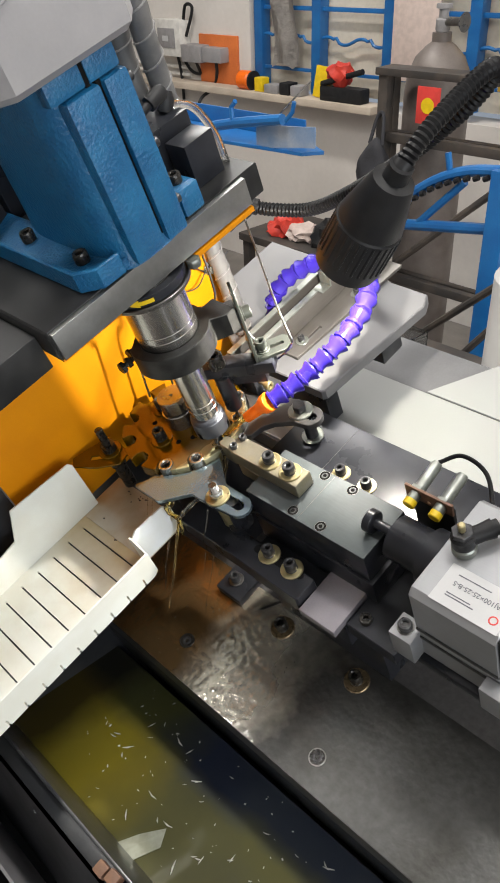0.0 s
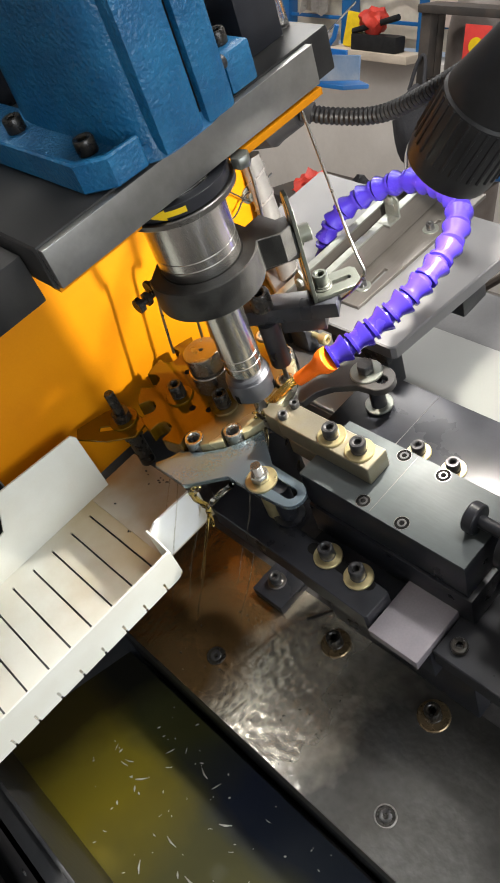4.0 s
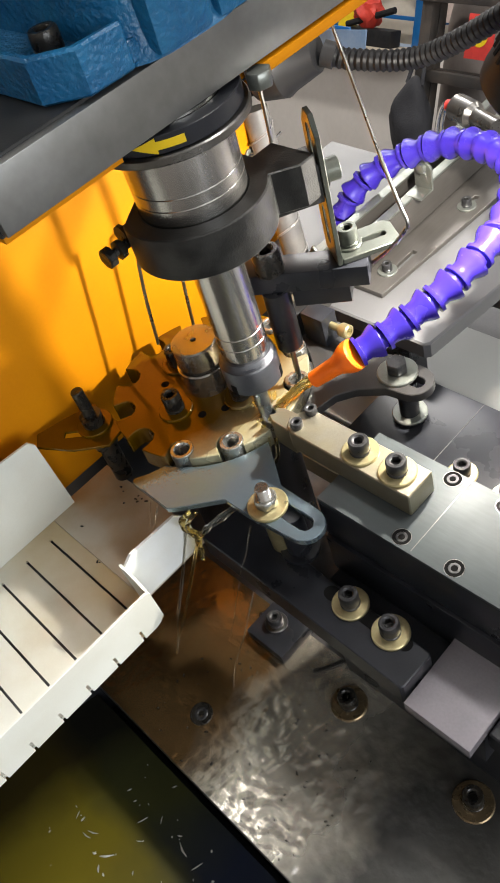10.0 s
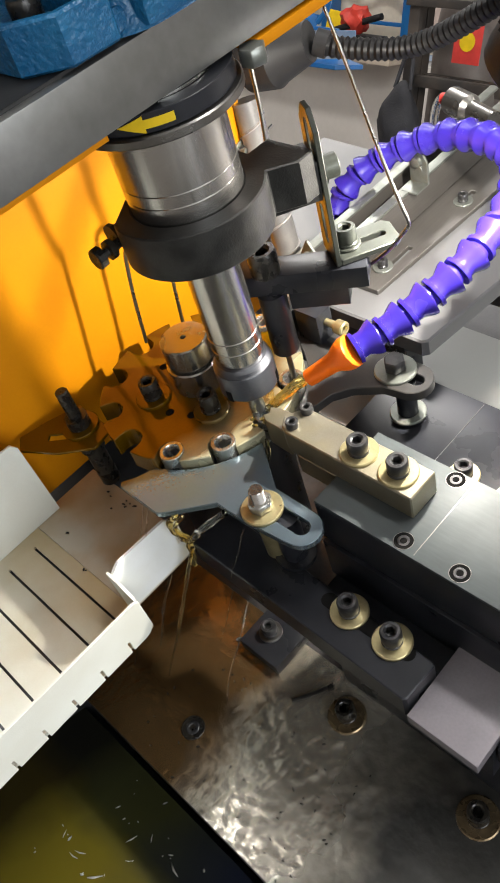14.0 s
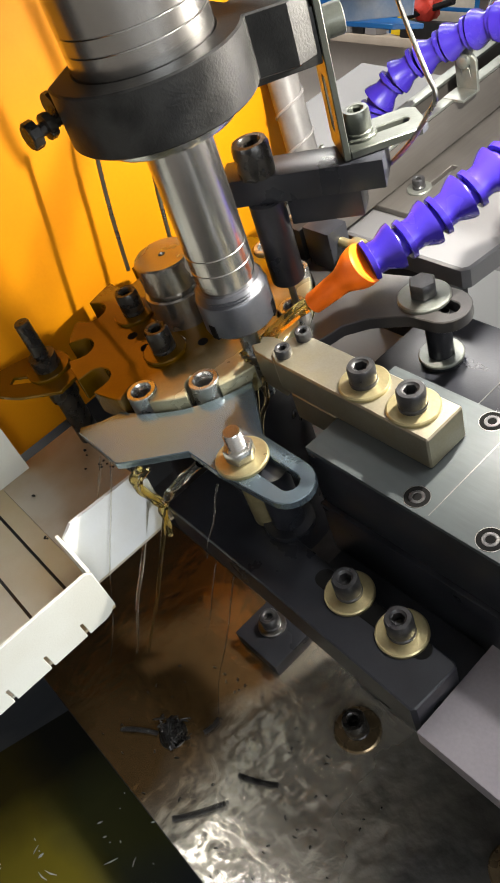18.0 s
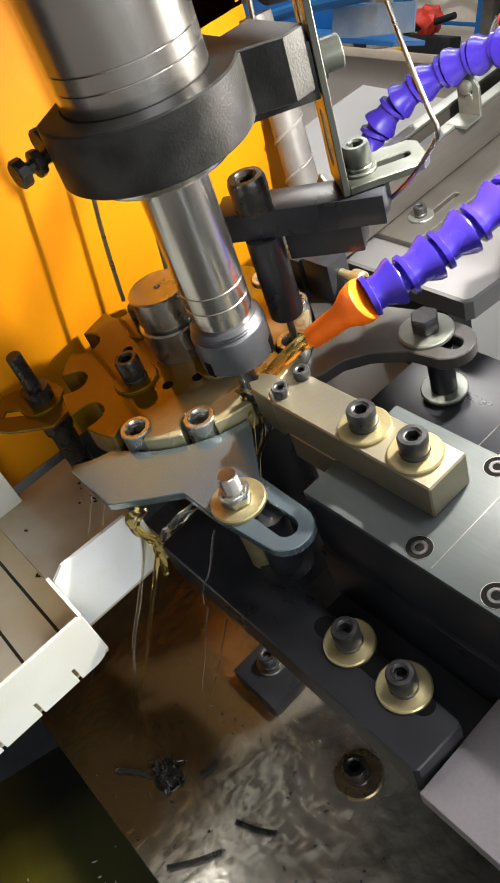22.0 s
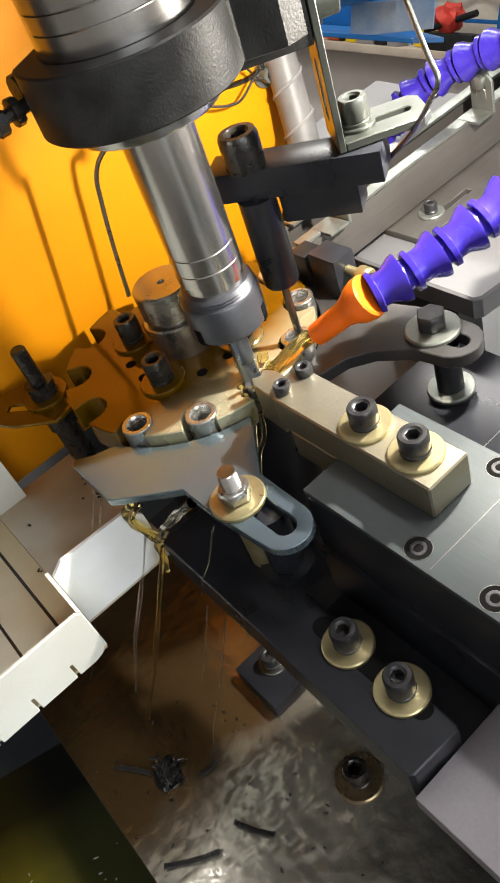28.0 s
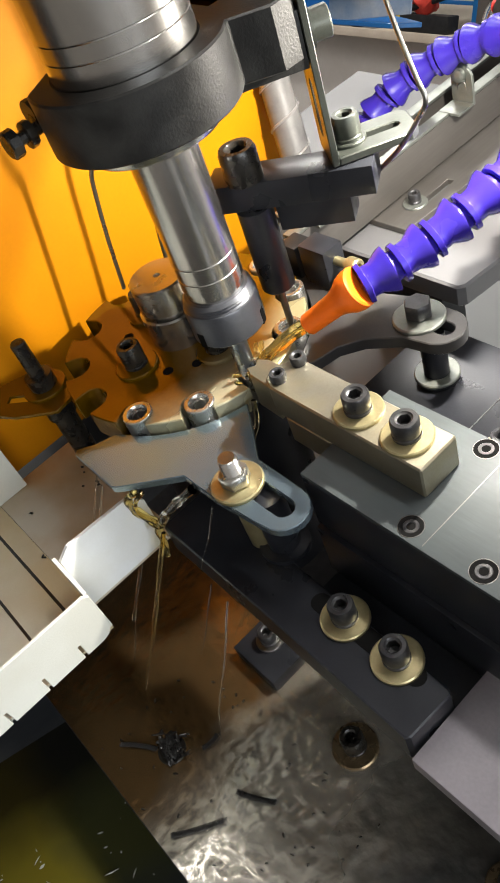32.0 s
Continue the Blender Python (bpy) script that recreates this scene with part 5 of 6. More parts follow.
# two ropes of coolant leave the guide plate's underside and join at the bar's tip
foam = thing("coolant_run", (-98, -83, -84), "amber coolant joining at the bar's tip", "coolant")
JOIN = Vector((-98.5, -84.5, -84))
for pts, r0, r1, material in (
        ([(-90, -88, -43.4), (-95, -92, -50), (-99, -91.5, -62), (-100, -88, -74), JOIN], 2.2, 2.9, JET),
        ([(-86, -85, -43.4), (-91, -91, -52), (-96, -91, -64), (-98, -87, -76), JOIN], 1.4, 1.6, OIL),
        ([(-64, -66, -43.4), (-74, -74, -54), (-86, -80, -68), (-93, -83, -78), JOIN], 2.6, 2.6, WATER),
        ([JOIN, (-104, -86, -85), (-109, -87.5, -86), (-111, -89, -92)], 2.4, 1.6, WATER),
        ([JOIN, (-98, -86.5, -88), (-97.5, -87.5, -96), (-97.5, -90, -108)], 2.8, 1.8, JET)):
    line = smooth_line([Vector(p) for p in pts], 10)
    part("run", sweep(B(), line, [(r0 + (r1 - r0) * i / len(line)) * (1 + 0.12 * math.sin(i * 0.5 + r0)) for i in range(len(line))], 12), material, foam)

swarf = new("steel_swarf", bpy.data.meshes.new("steel_swarf"))
bm = B()
for j in range(60):
    c = Vector((rng.uniform(-120, 60), rng.uniform(-200, -100), -233.8))
    q = c + Vector((rng.uniform(-2, 2), rng.uniform(-2, 2), 0.6))
    sweep(bm, [c, (c + q) / 2 + Vector((0, 0, 0.7)), q], 0.45, 4)
for cx, cy, n in ((-209, -85, 3), (-186, -83, 5), (-209, -134, 1), (-168, -145, 2), (-196, -92, 1)):
    for j in range(n):
        c = Vector((cx + rng.gauss(0, 2.2), cy + rng.gauss(0, 1.6), -109.6))
        q = c + Vector((rng.uniform(-3, 3), rng.uniform(-2, 2), 0.4))
        sweep(bm, [c, (c + q) / 2 + Vector((0, 0, 0.5)), q], 0.7, 4)
for v in bm.verts:
    v.co *= 0.001
bm.to_mesh(swarf.data)
bm.free()
swarf.data.materials.append(mat("dark_swarf", (0.022, 0.021, 0.02), 0.3, 0.3))
swarf.matrix_basis = BED
tagged(swarf, "dark curls of steel swarf lying on the wet bed", "swarf", "", "stuff")

bm = B()
for cx, cy, an, ln in ((-34, -196, 0.9, 34), (-22, -150, 0.35, 26), (-84, -170, 3.6, 27), (-60, -148, 1.2, 12)):
    d = Vector((math.cos(an), math.sin(an), 0))
    side_v = Vector((-d.y, d.x, 0))
    for w in range(2):
        n = int(ln * 3)
        pts = [Vector((cx, cy, -232)) + d * ln * i / n + side_v * (1.6 * math.cos(i * 1.3 + w * 3) + 4 * (i / n) ** 2) + Vector((0, 0, 1.3 * math.sin(i * 1.3 + w * 3))) for i in range(n + 1)]
        sweep(bm, pts, 0.34, 5)
for j in range(70):
    c = Vector((-76 + rng.gauss(0, 4.2), -163 + rng.gauss(0, 3.6), -231.5))
    pts = [c + Vector((rng.uniform(-4, 4), rng.uniform(-3.5, 3.5), rng.uniform(-1, 4))) for _ in range(4)]
    sweep(bm, smooth_line(pts, 3), 0.55, 4)
heap = solo("swarf_heap", bm, swarf.data.materials[0], (-76, -163, -232), "tangled dark steel swarf washed over a bolt hole", "swarf", "", "stuff")

flakes = new("floating_flakes", bpy.data.meshes.new("floating_flakes"))
bm = B()
for k in range(230):
    x, y = rng.uniform(-0.28, 0.45), rng.uniform(-0.085, 0.085)
    a, r = rng.uniform(0, 6.28), rng.choice((0.0004, 0.0005, 0.0007, 0.0011))
    ln = r * rng.choice((1.5, 2, 3, 7))
    d = Vector((math.cos(a), math.sin(a), 0))
    c = Vector((x, y, r * 0.6))
    sweep(bm, [c - d * ln, c, c + d * ln + Vector((0, ln * 0.3, 0))], [r * 0.3, r, r * 0.4], 6)
bm.to_mesh(flakes.data)
bm.free()
flakes.data.materials.append(FLAKE)
flakes.matrix_basis = pool.matrix_basis.copy()
tagged(flakes, "bright metal flakes floating on the coolant", "flakes", "", "stuff")

scrap = solo("pale_shape", slab(B(), [(-27, -263), (-8, -221), (9, -195), (22, -215), (6, -259)], 611.2, 612.0), mat("pale_flat_shape", (0.30, 0.31, 0.24), 0.2, 0.0, (0.42, 0.43, 0.36), 40, 0.8, 200, 0.5), (0, -230, 611), "pale flat shape lying on the coolant", "scrap sheet", m=ROOM)
# ---- back wall with its window, in room millimetres ----
WY = 2450
PANE = mat("dusty_pane_sheet", (0.60, 0.55, 0.46), 0.5, 0.0, (0.5, 0.45, 0.37), 3, 0.7, 60, 0.1)
SILLM = mat("sill_board", (0.55, 0.47, 0.38), 0.7, 0.0, (0.42, 0.35, 0.28), 8, 0.7, 200, 0.3)
WHITEBOX = mat("white_box_paint", (0.66, 0.64, 0.60), 0.5, fine=0.04)
GREYBOX = mat("grey_box_paint", (0.28, 0.27, 0.27), 0.5, fine=0.05)
BOARD = mat("orange_board", (0.62, 0.16, 0.035), 0.6, 0.0, (0.5, 0.12, 0.03), 8, 0.7, 150, 0.2)
RACK = mat("dark_rack_steel", (0.05, 0.045, 0.042), 0.55, 0.3, (0.10, 0.08, 0.065), 12, 0.7, 300, 0.3)
GAS = mat("grey_brown_cylinder_paint", (0.17, 0.145, 0.13), 0.5, 0.1, (0.11, 0.09, 0.08), 10, 0.8, 200, 0.2)
CLOTH = mat("grey_plastic_sheet", (0.42, 0.39, 0.36), 0.5, 0.0, (0.27, 0.25, 0.23), 9, 0.9, 60, 0.8, depth=0.01)
PINK = mat("pinkish_board", (0.58, 0.47, 0.42), 0.6, fine=0.06)
REDBAG = mat("red_bag", (0.62, 0.05, 0.03), 0.5, 0.0, (0.42, 0.03, 0.02), 25, 0.8, 80, 0.5, depth=0.004)
BAGM = mat("black_bag_cloth", (0.022, 0.022, 0.026), 0.8, 0.0, (0.04, 0.04, 0.045), 15, 0.8, 200, 0.6, depth=0.003)
room_box("wall_north_low", -6000, 4000, WY, WY + 150, 0, 850, WALL, "off-white painted wall under the window")
room_box("wall_north_left", -6000, -2520, WY, WY + 150, 850.1, 3200, WALL, "off-white painted wall with electric boxes")
room_box("wall_north_right", -400, 4000, WY, WY + 150, 850.1, 3200, WALL, "off-white painted wall")
room_box("wall_north_top", -2520, -400, WY, WY + 150, 2300, 3200, WALL, "off-white painted wall over the window")
solo("sill", box(B(), -3700, -1690, WY - 110, WY - 0.5, 852, 884, 4), SILLM, (-2700, WY, 850), "pale worn window sill with clutter on it", "sill", "", "structure", ROOM)
win = thing("window_1", (-1500, WY + 60, 884), "wide workshop window with blue painted steel frame", "window", "", "structure", ROOM)
for x0, x1 in ((-2450, -2130), (-2080, -1735), (-1680, -1330), (-1280, -930), (-880, -420)):
    part("pane", box(B(), x0 - 20, x1 + 20, WY + 70, WY + 76, 884, 2300, 0), PANE, win, "pale dusty window pane")
    part("rail_bar", box(B(), x0 - 18, x1 + 18, WY + 20, WY + 34, 1222, 1240, 2), BLUE_SMOOTH, win)
    part("rail_bar", box(B(), x0 - 18, x1 + 18, WY + 20, WY + 34, 972, 986, 2), BLUE_SMOOTH, win)
    ln = [(x0 - 18 + (x1 - x0 + 36) * i / 24, WY + 27, 1108 + 14 * math.sin(i / 24 * 12.6) + (12 if i in (6, 18) else 0)) for i in range(25)]
    part("wavy_bar", sweep(B(), ln, 7, 8), BLUE_SMOOTH, win, "wavy blue bar")
for x in (-2470, -2105, -1707, -1305, -905, -420):
    part("post", box(B(), x - 26, x + 26, WY + 4, WY + 62, 884, 2300, 3), BLUE_SMOOTH, win, "blue steel window post")
sh = thing("plastic_sheet", (-2290, WY - 12, 960), "crumpled grey plastic sheet hanging in the window", "plastic sheet", m=ROOM)
bm = B()
g = [[bm.verts.new((-2370 + 26 * i + 8 * math.sin(j), WY - 6 + 14 * math.sin(i * 1.3 + j * 0.7), 1000 + 60 * j - (18 if i in (0, 5) else 0))) for i in range(7)] for j in range(10)]
for j in range(9):
    for i in range(6):
        bm.faces.new((g[j][i], g[j][i + 1], g[j + 1][i + 1], g[j + 1][i]))
bmesh.ops.solidify(bm, geom=bm.faces[:], thickness=3)
part("sheet", bm, CLOTH, sh)
solo("leaning_board", box(B(), -1660, -1440, WY - 30, WY - 20, 985, 1500, 2), PINK, (-1550, WY - 25, 985), "pale pinkish board hanging at the window", "board", m=ROOM)
solo("ochre_board", box(B(), -1150, -960, WY - 40, WY - 28, 985, 1600, 2), mat("ochre_panel", (0.55, 0.33, 0.04), 0.5), (-1050, WY - 34, 985), "ochre yellow board at the window", "board", m=ROOM)


def wall_box(name, x0, x1, z0, z1, material, label, front=None, depth=70):
    ob = thing(name, ((x0 + x1) / 2, WY - 1, z0), label, "electric box", m=ROOM)
    part("housing", box(B(), x0, x1, WY - depth, WY - 1, z0, z1, 5), material, ob)
    if front:
        part("cover", box(B(), x0 + 30, x1 - 40, WY - depth - 5, WY - depth - 0.2, z0 + 40, z1 - 40, 2), GREYBOX, ob, "grey cover")
        part("paper", box(B(), x0 + 70, x1 - 90, WY - depth - 7, WY - depth - 5.2, z0 + 70, z1 - 75, 0), LABEL, ob)
    return ob


solo("orange_board", box(B(), -2880, -2600, WY - 16, WY - 0.5, 866, 1104, 2), BOARD, (-2740, WY, 866), "orange painted board on the wall", "board", m=ROOM)
wall_box("distribution_box", -3170, -2965, 995, 1166, WHITEBOX, "white electric box with a grey cover", True)
wall_box("switch_box", -3270, -3190, 1060, 1150, WHITEBOX, "small white switch box", None)
ob = wall_box("dark_box", -2948, -2802, 978, 1058, GREYBOX, "dark grey electric box", None, 85)
wall_box("junction_box", -2795, -2660, 985, 1052, MOTOR, "light grey junction box on an orange board", None, 75)
for pts in ([(-3040, WY - 30, 995), (-3030, WY - 20, 900), (-3036, WY - 12, 760), (-3030, WY - 10, 500)], [(-2730, WY - 40, 985), (-2745, WY - 25, 930), (-2780, WY - 20, 860), (-2775, WY - 130, 800), (-2775, WY - 120, 600)], [(-2990, WY - 40, 995), (-2950, WY - 20, 930), (-2880, WY - 20, 920), (-2860, WY - 60, 980)], [(-2975, WY - 30, 1160), (-2940, WY - 40, 1230), (-2900, WY - 30, 1215), (-2960, WY - 30, 1090)]):
    solo("wall_cable", sweep(B(), smooth_line(pts, 8), 8, 8), RUBBER, pts[0], "black cable hanging on the wall", "cable", "cables on the wall", "", ROOM)
for z in (905, 940):
    solo("wall_pipe", sweep(B(), [(-3800, WY - 15, z), (-2960, WY - 15, z)], 9, 10), WHITEBOX, (-3400, WY - 15, z), "white conduit pipe on the wall", "pipe", "pipes on the wall", "", ROOM)

# clutter on the sill
SZ = 884.2
oc2 = thing("wire_coil", (-2495, WY - 60, SZ), "orange-red coil of wire on the sill", "coil", m=ROOM)
part("coil", sweep(B(), [(-2540, WY - 60, SZ + 40), (-2525, WY - 60, SZ + 40), (-2465, WY - 60, SZ + 40), (-2450, WY - 60, SZ + 40)], [30, 42, 42, 30], 20), NOZZLE, oc2)
part("rim", sweep(B(), [(-2448, WY - 60, SZ + 40), (-2440, WY - 60, SZ + 40)], [44, 44], 20), RUBBER, oc2)
solo("yellow_can", box(B(), -2410, -2355, WY - 90, WY - 40, SZ, SZ + 62, 6), YELLOW, (-2380, WY - 60, SZ), "small yellow can on the sill", "can", m=ROOM)
for x0, x1, h, mt, lb_ in ((-2340, -2250, 38, GREYBOX, "dark grey tool case"), (-2240, -2180, 52, RUBBER, "black plastic bottle crate"), (-2170, -2110, 45, MOTOR, "grey metal tin"), (-1990, -1760, 60, RUBBER, "black tool box")):
    solo("tool_case", box(B(), x0, x1, WY - 96, WY - 30, SZ, SZ + h, 6), mt, ((x0 + x1) / 2, WY - 60, SZ), lb_ + " on the sill", "tool case", "", "", ROOM)
yb = solo("yellow_folder", box(B(), -40, 40, -8, 8, 0, 130, 3), YELLOW, (0, 0, 0), "yellow box leaning on the window", "box", "", "", ROOM)
yb.matrix_basis = pose(-2.03, (WY - 45) / 1000, 0.8845, -6, 6, 4)
rb = thing("red_bag", (-1895, WY - 60, SZ + 60), "red plastic bag on a black tool box", "bag", m=ROOM)
bm = B()
bmesh.ops.create_icosphere(bm, subdivisions=3, radius=1)
for v in bm.verts:
    n = noise.noise(v.co * 1.7) * 0.45
    v.co = Vector((-1895 + v.co.x * 70 * (1 + n), WY - 62 + v.co.y * 38 * (1 + n), SZ + 108 + v.co.z * 48 * (1 + n)))
part("bag", bm, REDBAG, rb)
solo("black_bar", sweep(B(), [(-1990, WY - 80, SZ + 66), (-1760, WY - 84, SZ + 130)], 12, 10), RUBBER, (-1990, WY - 80, SZ + 66), "black bar lying over the tool box", "bar", m=ROOM)

# ---- rack, gas cylinder and bag ----
rk = thing("steel_rack", (-900, 1750, 0), "dark welded steel rack with a shelf top", "rack", m=ROOM)
for x in (-1215, -640):
    for y in (1800, 1840):
        part("leg", box(B(), x - 18, x + 18, y - 18, y + 18, 0, 1112, 2), RACK, rk)
part("top_board", box(B(), -1240, -600, 1770, 1865, 1112.5, 1135, 3), RACK, rk)
for z in (905, 420):
    for y in (1800, 1840):
        part("cross_bar", box(B(), -1196, -659, y - 14, y + 14, z, z + 30, 2), RACK, rk)
part("brace", sweep(B(), [(-1190, 1785, 430), (-660, 1785, 900)], 12, 8), RACK, rk)
gc = thing("gas_cylinder", (-1140, 1990, 0), "tall grey-brown gas cylinder with a valve and red tag", "gas cylinder", m=ROOM)
part("bottle", lathe(B(), [(105, 0), (112, 15), (112, 1040), (104, 1100), (82, 1150), (48, 1184), (32, 1195), (32, 1222)], 40, Matrix.Translation((-1140, 1990, 0))), GAS, gc)
part("valve", lathe(B(), [(20, 1222.5), (24, 1230), (24, 1260), (16, 1264), (16, 1290), (26, 1292), (26, 1305)], 20, Matrix.Translation((-1140, 1990, 0))), GREYBOX, gc)
part("regulator", sweep(B(), [(-1140, 1990, 1250), (-1065, 1970, 1256), (-1045, 1968, 1256)], [12, 12, 30], 16), STEEL, gc)
part("tag", box(B(), -1060, -975, 1758, 1762, 985, 1095, 0.5), RED, gc, "red tag with gold marks")
part("tag_mark", lathe(B(), [(24, 0), (24, 1.2)], 18, Matrix.Translation((-1018, 1757.6, 1040)) @ Matrix.Rotation(radians(90), 4, "X")), YELLOW, gc)
bg = thing("black_bag", (-1200, 1560, 700), "black cloth bag hanging on the rack", "bag", m=ROOM)
bm = B()
bmesh.ops.create_icosphere(bm, subdivisions=3, radius=1)
for v in bm.verts:
    n = noise.noise(v.co * 1.3) * 0.35
    w = 1.0 if v.co.z < 0 else 1 - 0.55 * v.co.z
    v.co = Vector((-1205 + v.co.x * 78 * w * (1 + n), 1752 + v.co.y * 40 * (1 + n), 800 + v.co.z * 125))
part("sack", bm, BAGM, bg)
part("strap", sweep(B(), smooth_line([(-1235, 1752, 900), (-1222, 1774, 985), (-1200, 1776, 990), (-1180, 1752, 900)]), 6, 8), BAGM, bg)

# low bench with clutter under the window
lb2 = thing("low_bench", (-1500, 1800, 0), "dark low bench under the window", "bench", m=ROOM)
part("bench_top", box(B(), -1800, -1300, 1650, 2000, 470, 500, 3), RACK, lb2)
for x in (-1780, -1320):
    part("leg", box(B(), x - 18, x + 18, 1670, 1706, 0, 469.5, 2), RACK, lb2)
    part("leg", box(B(), x - 18, x + 18, 1944, 1980, 0, 469.5, 2), RACK, lb2)
for k, (x, w, h, mt, nm) in enumerate(((-1640, 70, 60, REDBAG, "red cloth"), (-1540, 80, 40, PINK, "pink cloth"), (-1420, 60, 70, RUBBER, "black tool bag"))):
    ob = thing("folded_cloth", (x, 1760, 500), nm + " lying on the bench", "cloth", m=ROOM)
    bm = B()
    bmesh.ops.create_icosphere(bm, subdivisions=3, radius=1)
    for v in bm.verts:
        n = noise.noise(v.co * 2.1 + Vector((k, 0, 0))) * 0.5
        v.co = Vector((x + v.co.x * w * (1 + n), 1760 + v.co.y * 60 * (1 + n), max(500.5, 520 + v.co.z * h * (1 + n))))
    part("cloth", bm, mt, ob)

# ---- neighbouring machine: blue tank and blue chain arm ----
def slab_yz2(x0, x1, y, z0, z1, z2):
    """An upright sheet across y whose lower edge rises from z0 at x0 to z2 at x1."""
    bm = slab(B(), [(x0, z0 - 24), (x1, z2 - 8), (x1, z1), (x0, z1 - 14)], 0, 4, [], 0.5)
    for v in bm.verts:
        v.co = Vector((v.co.x, y + v.co.z, v.co.y))
    return bm


bt = thing("blue_tank", (-1060, 960, 1000), "blue painted sheet metal tank of a neighbouring machine", "tank", m=ROOM)
# pale patches put the sheen of the blue front sheet into its colour
BLUE_SHEEN = mat("blue_sheet_sheen", (0.10, 0.22, 0.42), 0.2, 0.2, (0.42, 0.46, 0.52), 7, 0.9, 200, 0.1)
part("back_sheet", box(B(), -1560, -840, 985, 991, 1083, 1136, 2), BLUE_SMOOTH, bt)
part("tray", slab(B(), [(-1560, 905), (-1200, 850), (-760, 886), (-730, 930), (-830, 984), (-1560, 984)], 1082, 1090, [], 1), BLUE_SMOOTH, bt)
part("front_sheet", slab_yz2(-900, -716, 880, 1108, 1150, 1114), BLUE_SHEEN, bt, "glossy blue front sheet, pale sheen in its colour")
part("rim", sweep(B(), smooth_line([(-1250, 870, 1070), (-1100, 868, 1104), (-960, 866, 1134), (-800, 866, 1160)]), 12, 10), BLUE_SMOOTH, bt)
part("tab", sweep(B(), [(-790, 866, 1158), (-770, 866, 1178), (-764, 866, 1200)], 5, 8), BLUE_SMOOTH, bt)
part("tab", sweep(B(), [(-962, 864, 1136), (-965, 864, 1170), (-950, 864, 1184)], 6, 8), BLUE_SMOOTH, bt)
part("stand", box(B(), -1500, -1300, 890, 975, 0, 1081.5, 4), BLUE_SMOOTH, bt)
part("wire", sweep(B(), [(-850, 890, 1150), (-790, 950, 1230)], 2, 6), STEEL, bt)

ba = thing("blue_chain_arm", (-560, 1200, 800), "blue curved arm with a dark chain track", "machine arm", m=ROOM)
up = smooth_line([(-740, 1200, 862), (-690, 1200, 925), (-610, 1200, 985), (-520, 1200, 1024), (-420, 1200, 1040)], 8)
part("upper_curve", sweep(B(), up, 14, 10), BLUE_SMOOTH, ba, "blue curved rail")
for p in along(up, 26)[1:-1]:
    part("chain_link", sweep(B(), [p + Vector((0, -18, -16)), p + Vector((12, -18, -10))], 7, 8), RUBBER, ba)
part("lower_bar", sweep(B(), [(-735, 1200, 858), (-420, 1200, 905)], 14, 10), BLUE_SMOOTH, ba)
part("strut", sweep(B(), [(-640, 1200, 880), (-520, 1200, 1000)], 10, 8), BLUE_SMOOTH, ba)
part("post", box(B(), -440, -390, 1170, 1230, 0, 1045, 4), BLUE_SMOOTH, ba)
part("tab", sweep(B(), [(-560, 1200, 1000), (-575, 1200, 1060)], 8, 8), BLUE_SMOOTH, ba)

pb = thing("plastic_bin", (-420, 760, 700), "clear plastic bin behind the feed table", "bin", m=ROOM)
CLR = clear("clear_plastic", (0.85, 0.88, 0.88), 0.15, 1.2)
for q in ((-500, -340, 700, 703, 740, 800), (-500, -340, 817, 820, 740, 800), (-500, -497, 703, 817, 740, 800), (-343, -340, 703, 817, 740, 800), (-497, -343, 703, 817, 740, 743)):
    part("side", box(B(), *q, 0.5), CLR, pb)
solo("bin_stand", box(B(), -640, -200, 660, 900, 0, 739.8, 4), RACK, (-420, 780, 0), "dark steel stand behind the feed table", "stand", m=ROOM)
wc = thing("white_canister", (30, 560, 820), "white canister with a black base on the table", "canister", m=ROOM)
part("body", lathe(B(), [(92, 900), (92, 1085), (86, 1092)], 40, Matrix.Translation((32, 560, 0))), LABEL, wc)
part("base", lathe(B(), [(94, 838), (98, 850), (96, 899.5)], 40, Matrix.Translation((32, 560, 0))), RUBBER, wc)
part("cap", lathe(B(), [(80, 1092.5), (80, 1110), (70, 1120)], 40, Matrix.Translation((32, 560, 0))), RUBBER, wc)
part("stand", box(B(), -60, 120, 480, 640, 0, 837.8, 3), RACK, wc)
for pts in ([(-900, 1100, 300), (-250, 1000, 900)], [(-860, 1000, 0), (-300, 1050, 760)], [(-700, 900, 0), (-650, 900, 800)]):
    solo("steel_rod", sweep(B(), pts, 9, 8), RACK, pts[0], "rusty steel rod leaning behind the machine", "rod", "rods behind the machine", "", ROOM)

# ---- light ----
lm = BED @ Matrix.Translation(la * 0.001 - ld * 0.012)
tgt = BED @ ((la - ld * 250) * 0.001)
lamp("work_light", "SPOT", 9.8, look(lm.translation, tgt), (1, 0.93, 0.82), 0.005, spot=160, blend=0.8)
# area lamp in the added window, fill for the machine's front
lamp("fill_daylight", "AREA", 100, look((3.98, -1.2, 1.75), (0, -1.2, 1.75)), (0.95, 0.98, 1.0), 3.4, 1.6)
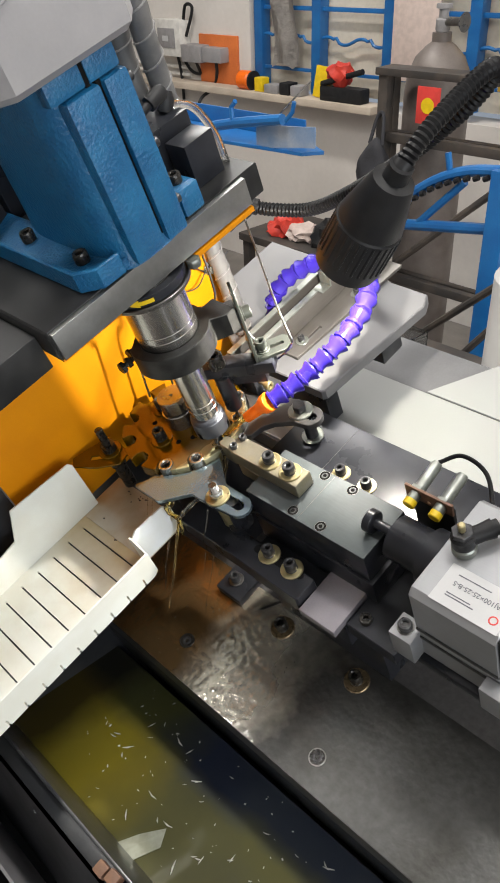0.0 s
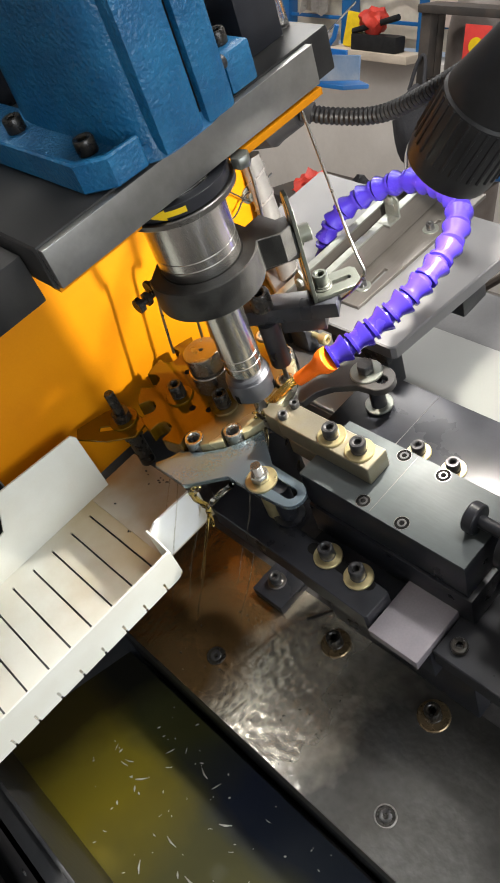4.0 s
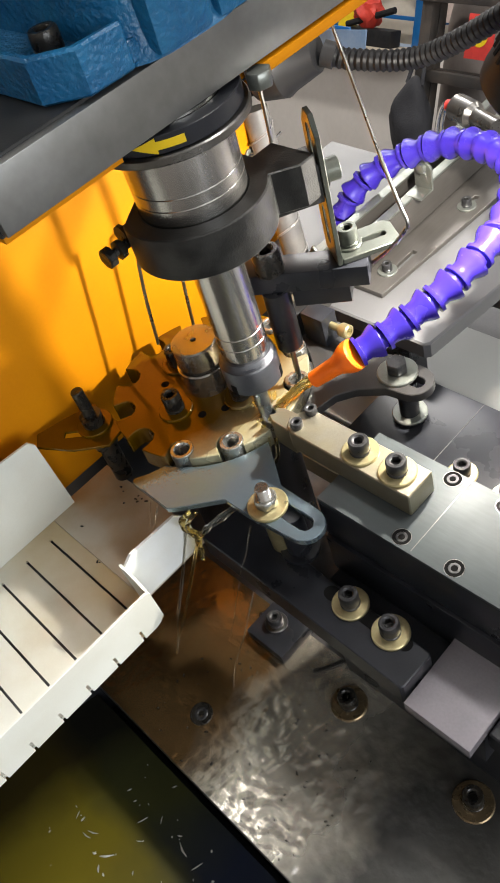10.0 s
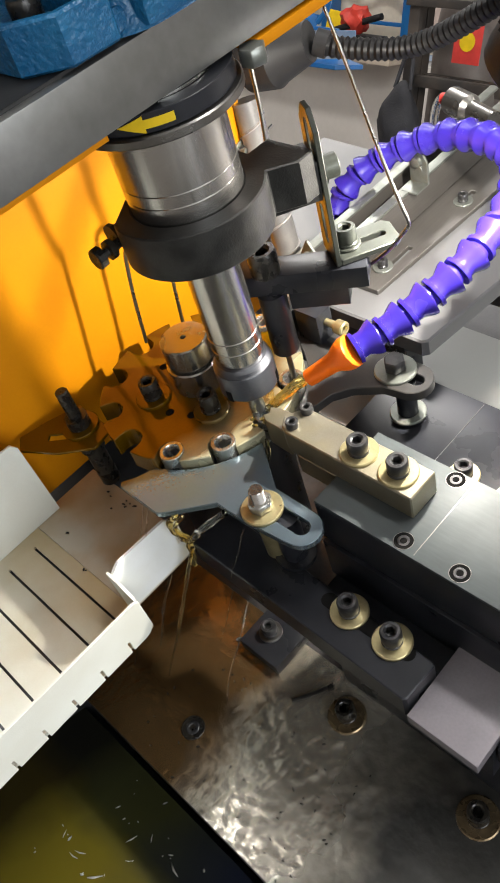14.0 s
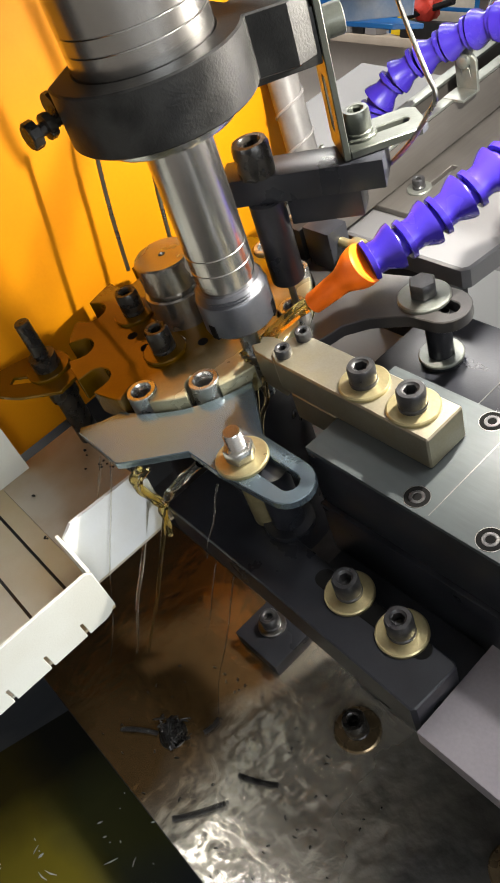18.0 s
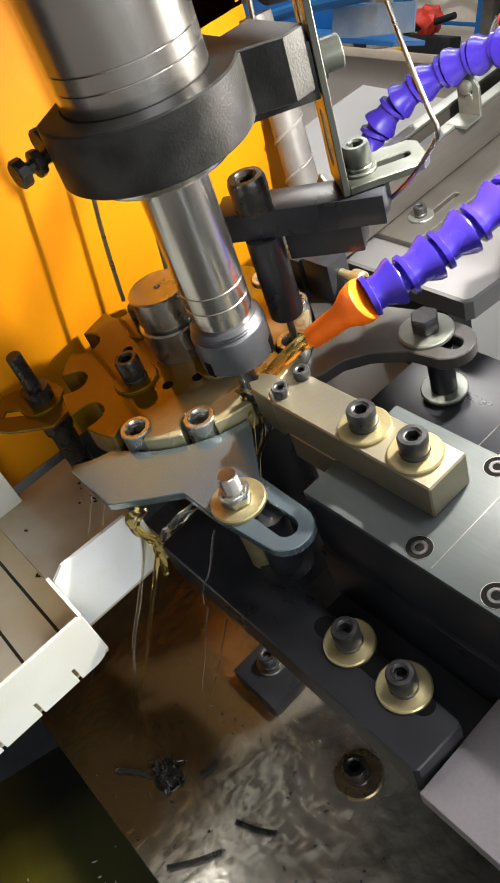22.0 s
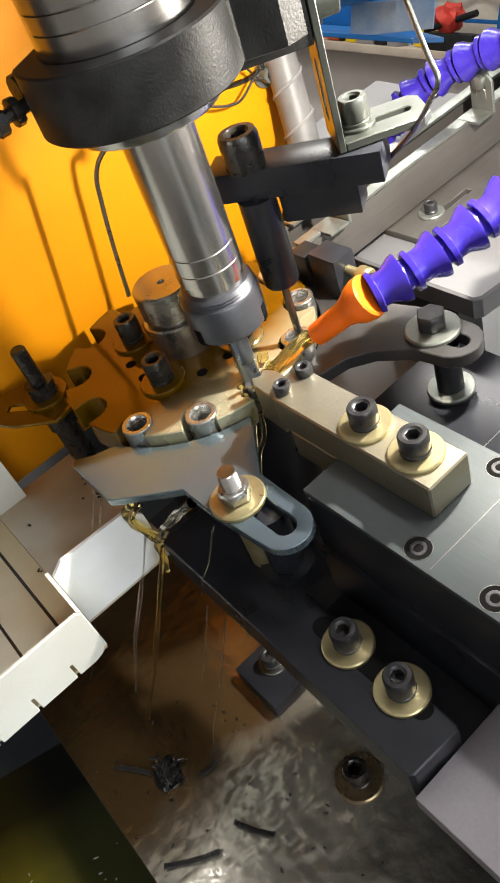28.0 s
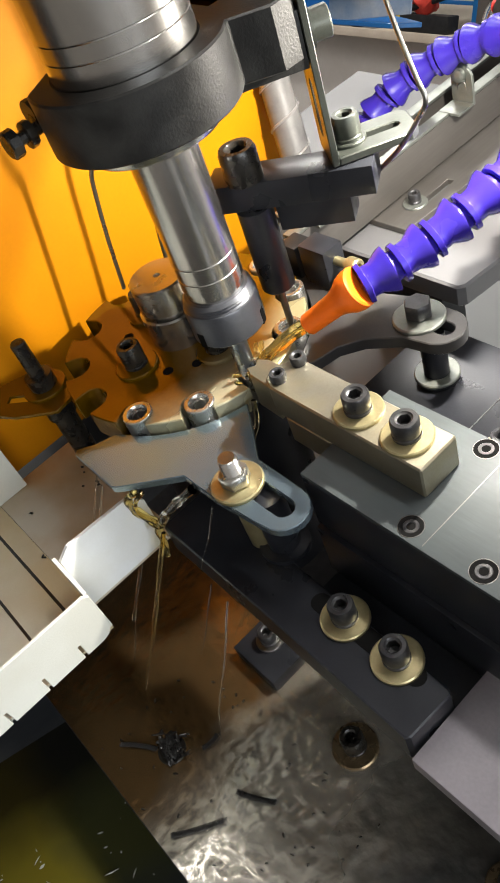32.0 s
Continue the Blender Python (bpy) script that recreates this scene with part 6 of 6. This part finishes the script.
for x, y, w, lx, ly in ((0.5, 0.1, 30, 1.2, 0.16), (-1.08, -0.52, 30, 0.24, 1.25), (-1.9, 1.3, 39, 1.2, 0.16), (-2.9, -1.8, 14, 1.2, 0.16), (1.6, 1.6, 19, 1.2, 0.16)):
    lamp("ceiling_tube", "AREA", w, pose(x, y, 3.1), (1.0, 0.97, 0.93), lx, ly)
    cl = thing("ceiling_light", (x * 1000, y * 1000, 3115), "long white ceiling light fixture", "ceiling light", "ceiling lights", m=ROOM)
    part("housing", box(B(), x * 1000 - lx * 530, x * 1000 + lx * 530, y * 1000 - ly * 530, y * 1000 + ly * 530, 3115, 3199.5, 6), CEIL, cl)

# ---- what moves ----
def cycle_rows(keys, m):
    """Rows over the clip for a cyclic path; keys are (phase, value), and m gives the pose of a value."""
    rows = []
    for n in range(-1, 10):
        for ph, v in keys:
            t = FIRST + n * PERIOD + ph
            if 0 < t < 32:
                rows.append((t, m(v)))
    return rows


def at_time(keys, t):
    ph = (t - FIRST) % PERIOD
    ks = keys + [(PERIOD, keys[0][1])]
    for (a, u), (b, v) in zip(ks, ks[1:]):
        if a <= ph <= b:
            return u + (v - u) * (ph - a) / (b - a)


LIFT = [(0, -1.5), (0.12, -4.0), (0.26, -12.0), (0.5, -17.0), (1.0, -26.8), (1.5, -36.6), (2.02, -46.0), (2.14, -43.0), (2.26, -38.7), (2.5, -33.5), (3.0, -20.2), (3.26, -12.5), (3.38, -3.0), (3.5, -1.5)]
OPEN = [(0, 10.2), (0.14, 10.2), (0.28, 0.0), (3.36, 0.0), (3.48, 10.2)]


def step_angle(t):
    """Degrees by which the plate has turned at a time."""
    c = (t - FIRST + 0.16) / PERIOD
    n = math.floor(c)
    ph = (c - n) * PERIOD
    s = min(1, ph / 0.24)
    return -30 * (n + s * s * (3 - 2 * s))


TIMES = sorted({0.0, 32.0} | {round(FIRST - 0.16 + n * PERIOD + d, 3) for n in range(-1, 10) for d in (0, 0.06, 0.12, 0.18, 0.24) if 0 < FIRST - 0.16 + n * PERIOD + d < 32})


def motions():
    o = ORIGIN[sp.name]
    mv = lambda d: BED @ Matrix.Translation((o.x / 1000, o.y / 1000, (o.z + d) / 1000))
    walk(sp, [(0, mv(at_time(LIFT, 0)))] + cycle_rows(LIFT, mv) + [(32, mv(at_time(LIFT, 32)))])
    q = ORIGIN[slide.name]
    sv = lambda d: BED @ Matrix.Translation(((q.x + d) / 1000, q.y / 1000, q.z / 1000))
    walk(slide, [(0, sv(at_time(OPEN, 0)))] + cycle_rows(OPEN, sv) + [(32, sv(at_time(OPEN, 32)))])
    c = ORIGIN[idx.name]
    walk(idx, [(t, BED @ Matrix.Translation(c * 0.001) @ pose(0, 0, 0, 0, 0, step_angle(t) - 1.5)) for t in TIMES])
    # each blank rides from the feed to the delivery side and drops into the chute
    for k, ob in enumerate(BLANKS):
        rows = []
        start = 30 * k - 60
        for t in TIMES:
            a = start + step_angle(t) - step_angle(0.5)
            wait = max(0, (a - 90) / 30)
            drop = max(0, min(1, (-76 - a) / 12))
            a = max(min(a, 90), -84)
            r = RN
            p = Vector((CX + r * math.cos(radians(a)), CY + r * math.sin(radians(a)), -46.3))
            p += Vector((0, 20 * wait, -0.2 * wait)) + Vector((-45 * drop, -8 * drop, -95 * drop))
            rows.append((t, BED @ Matrix.Translation(p * 0.001) @ pose(0, 0, 0, 0, 0, a)))
        walk(ob, rows)
    # the tangle is washed out from under the bar by the coolant and stays at the bolt hole
    h = ORIGIN[heap.name]
    walk(heap, [(t, BED @ Matrix.Translation((h + Vector((dx, dy, 0))) * 0.001)) for t, dx, dy in ((0, 8, 118), (13.6, 8, 118), (14.3, 5, 70), (15.0, 1, 14), (15.4, 0, 0), (32, 0, 0))])
    # coolant: every strand sways and turns a little, again and again
    g = random.Random(9)
    for k, ob in enumerate(STREAMS + [jet, splash, foam]):
        o = ORIGIN[ob.name]
        big = 1.6 if k < len(STREAMS) else 0.5
        rows = []
        for n in range(129):
            d = Vector((g.uniform(-big, big), g.uniform(-big, big), g.uniform(-big, 0) * 0.5))
            a = g.uniform(-40, 40) if k < len(STREAMS) else g.uniform(-7, 7)
            rows.append((n * 0.25, BED @ Matrix.Translation((o + d) * 0.001) @ pose(0, 0, 0, -TILT) @ pose(0, 0, 0, 0, 0, a) @ pose(0, 0, 0, TILT)))
        walk(ob, rows)


motions()
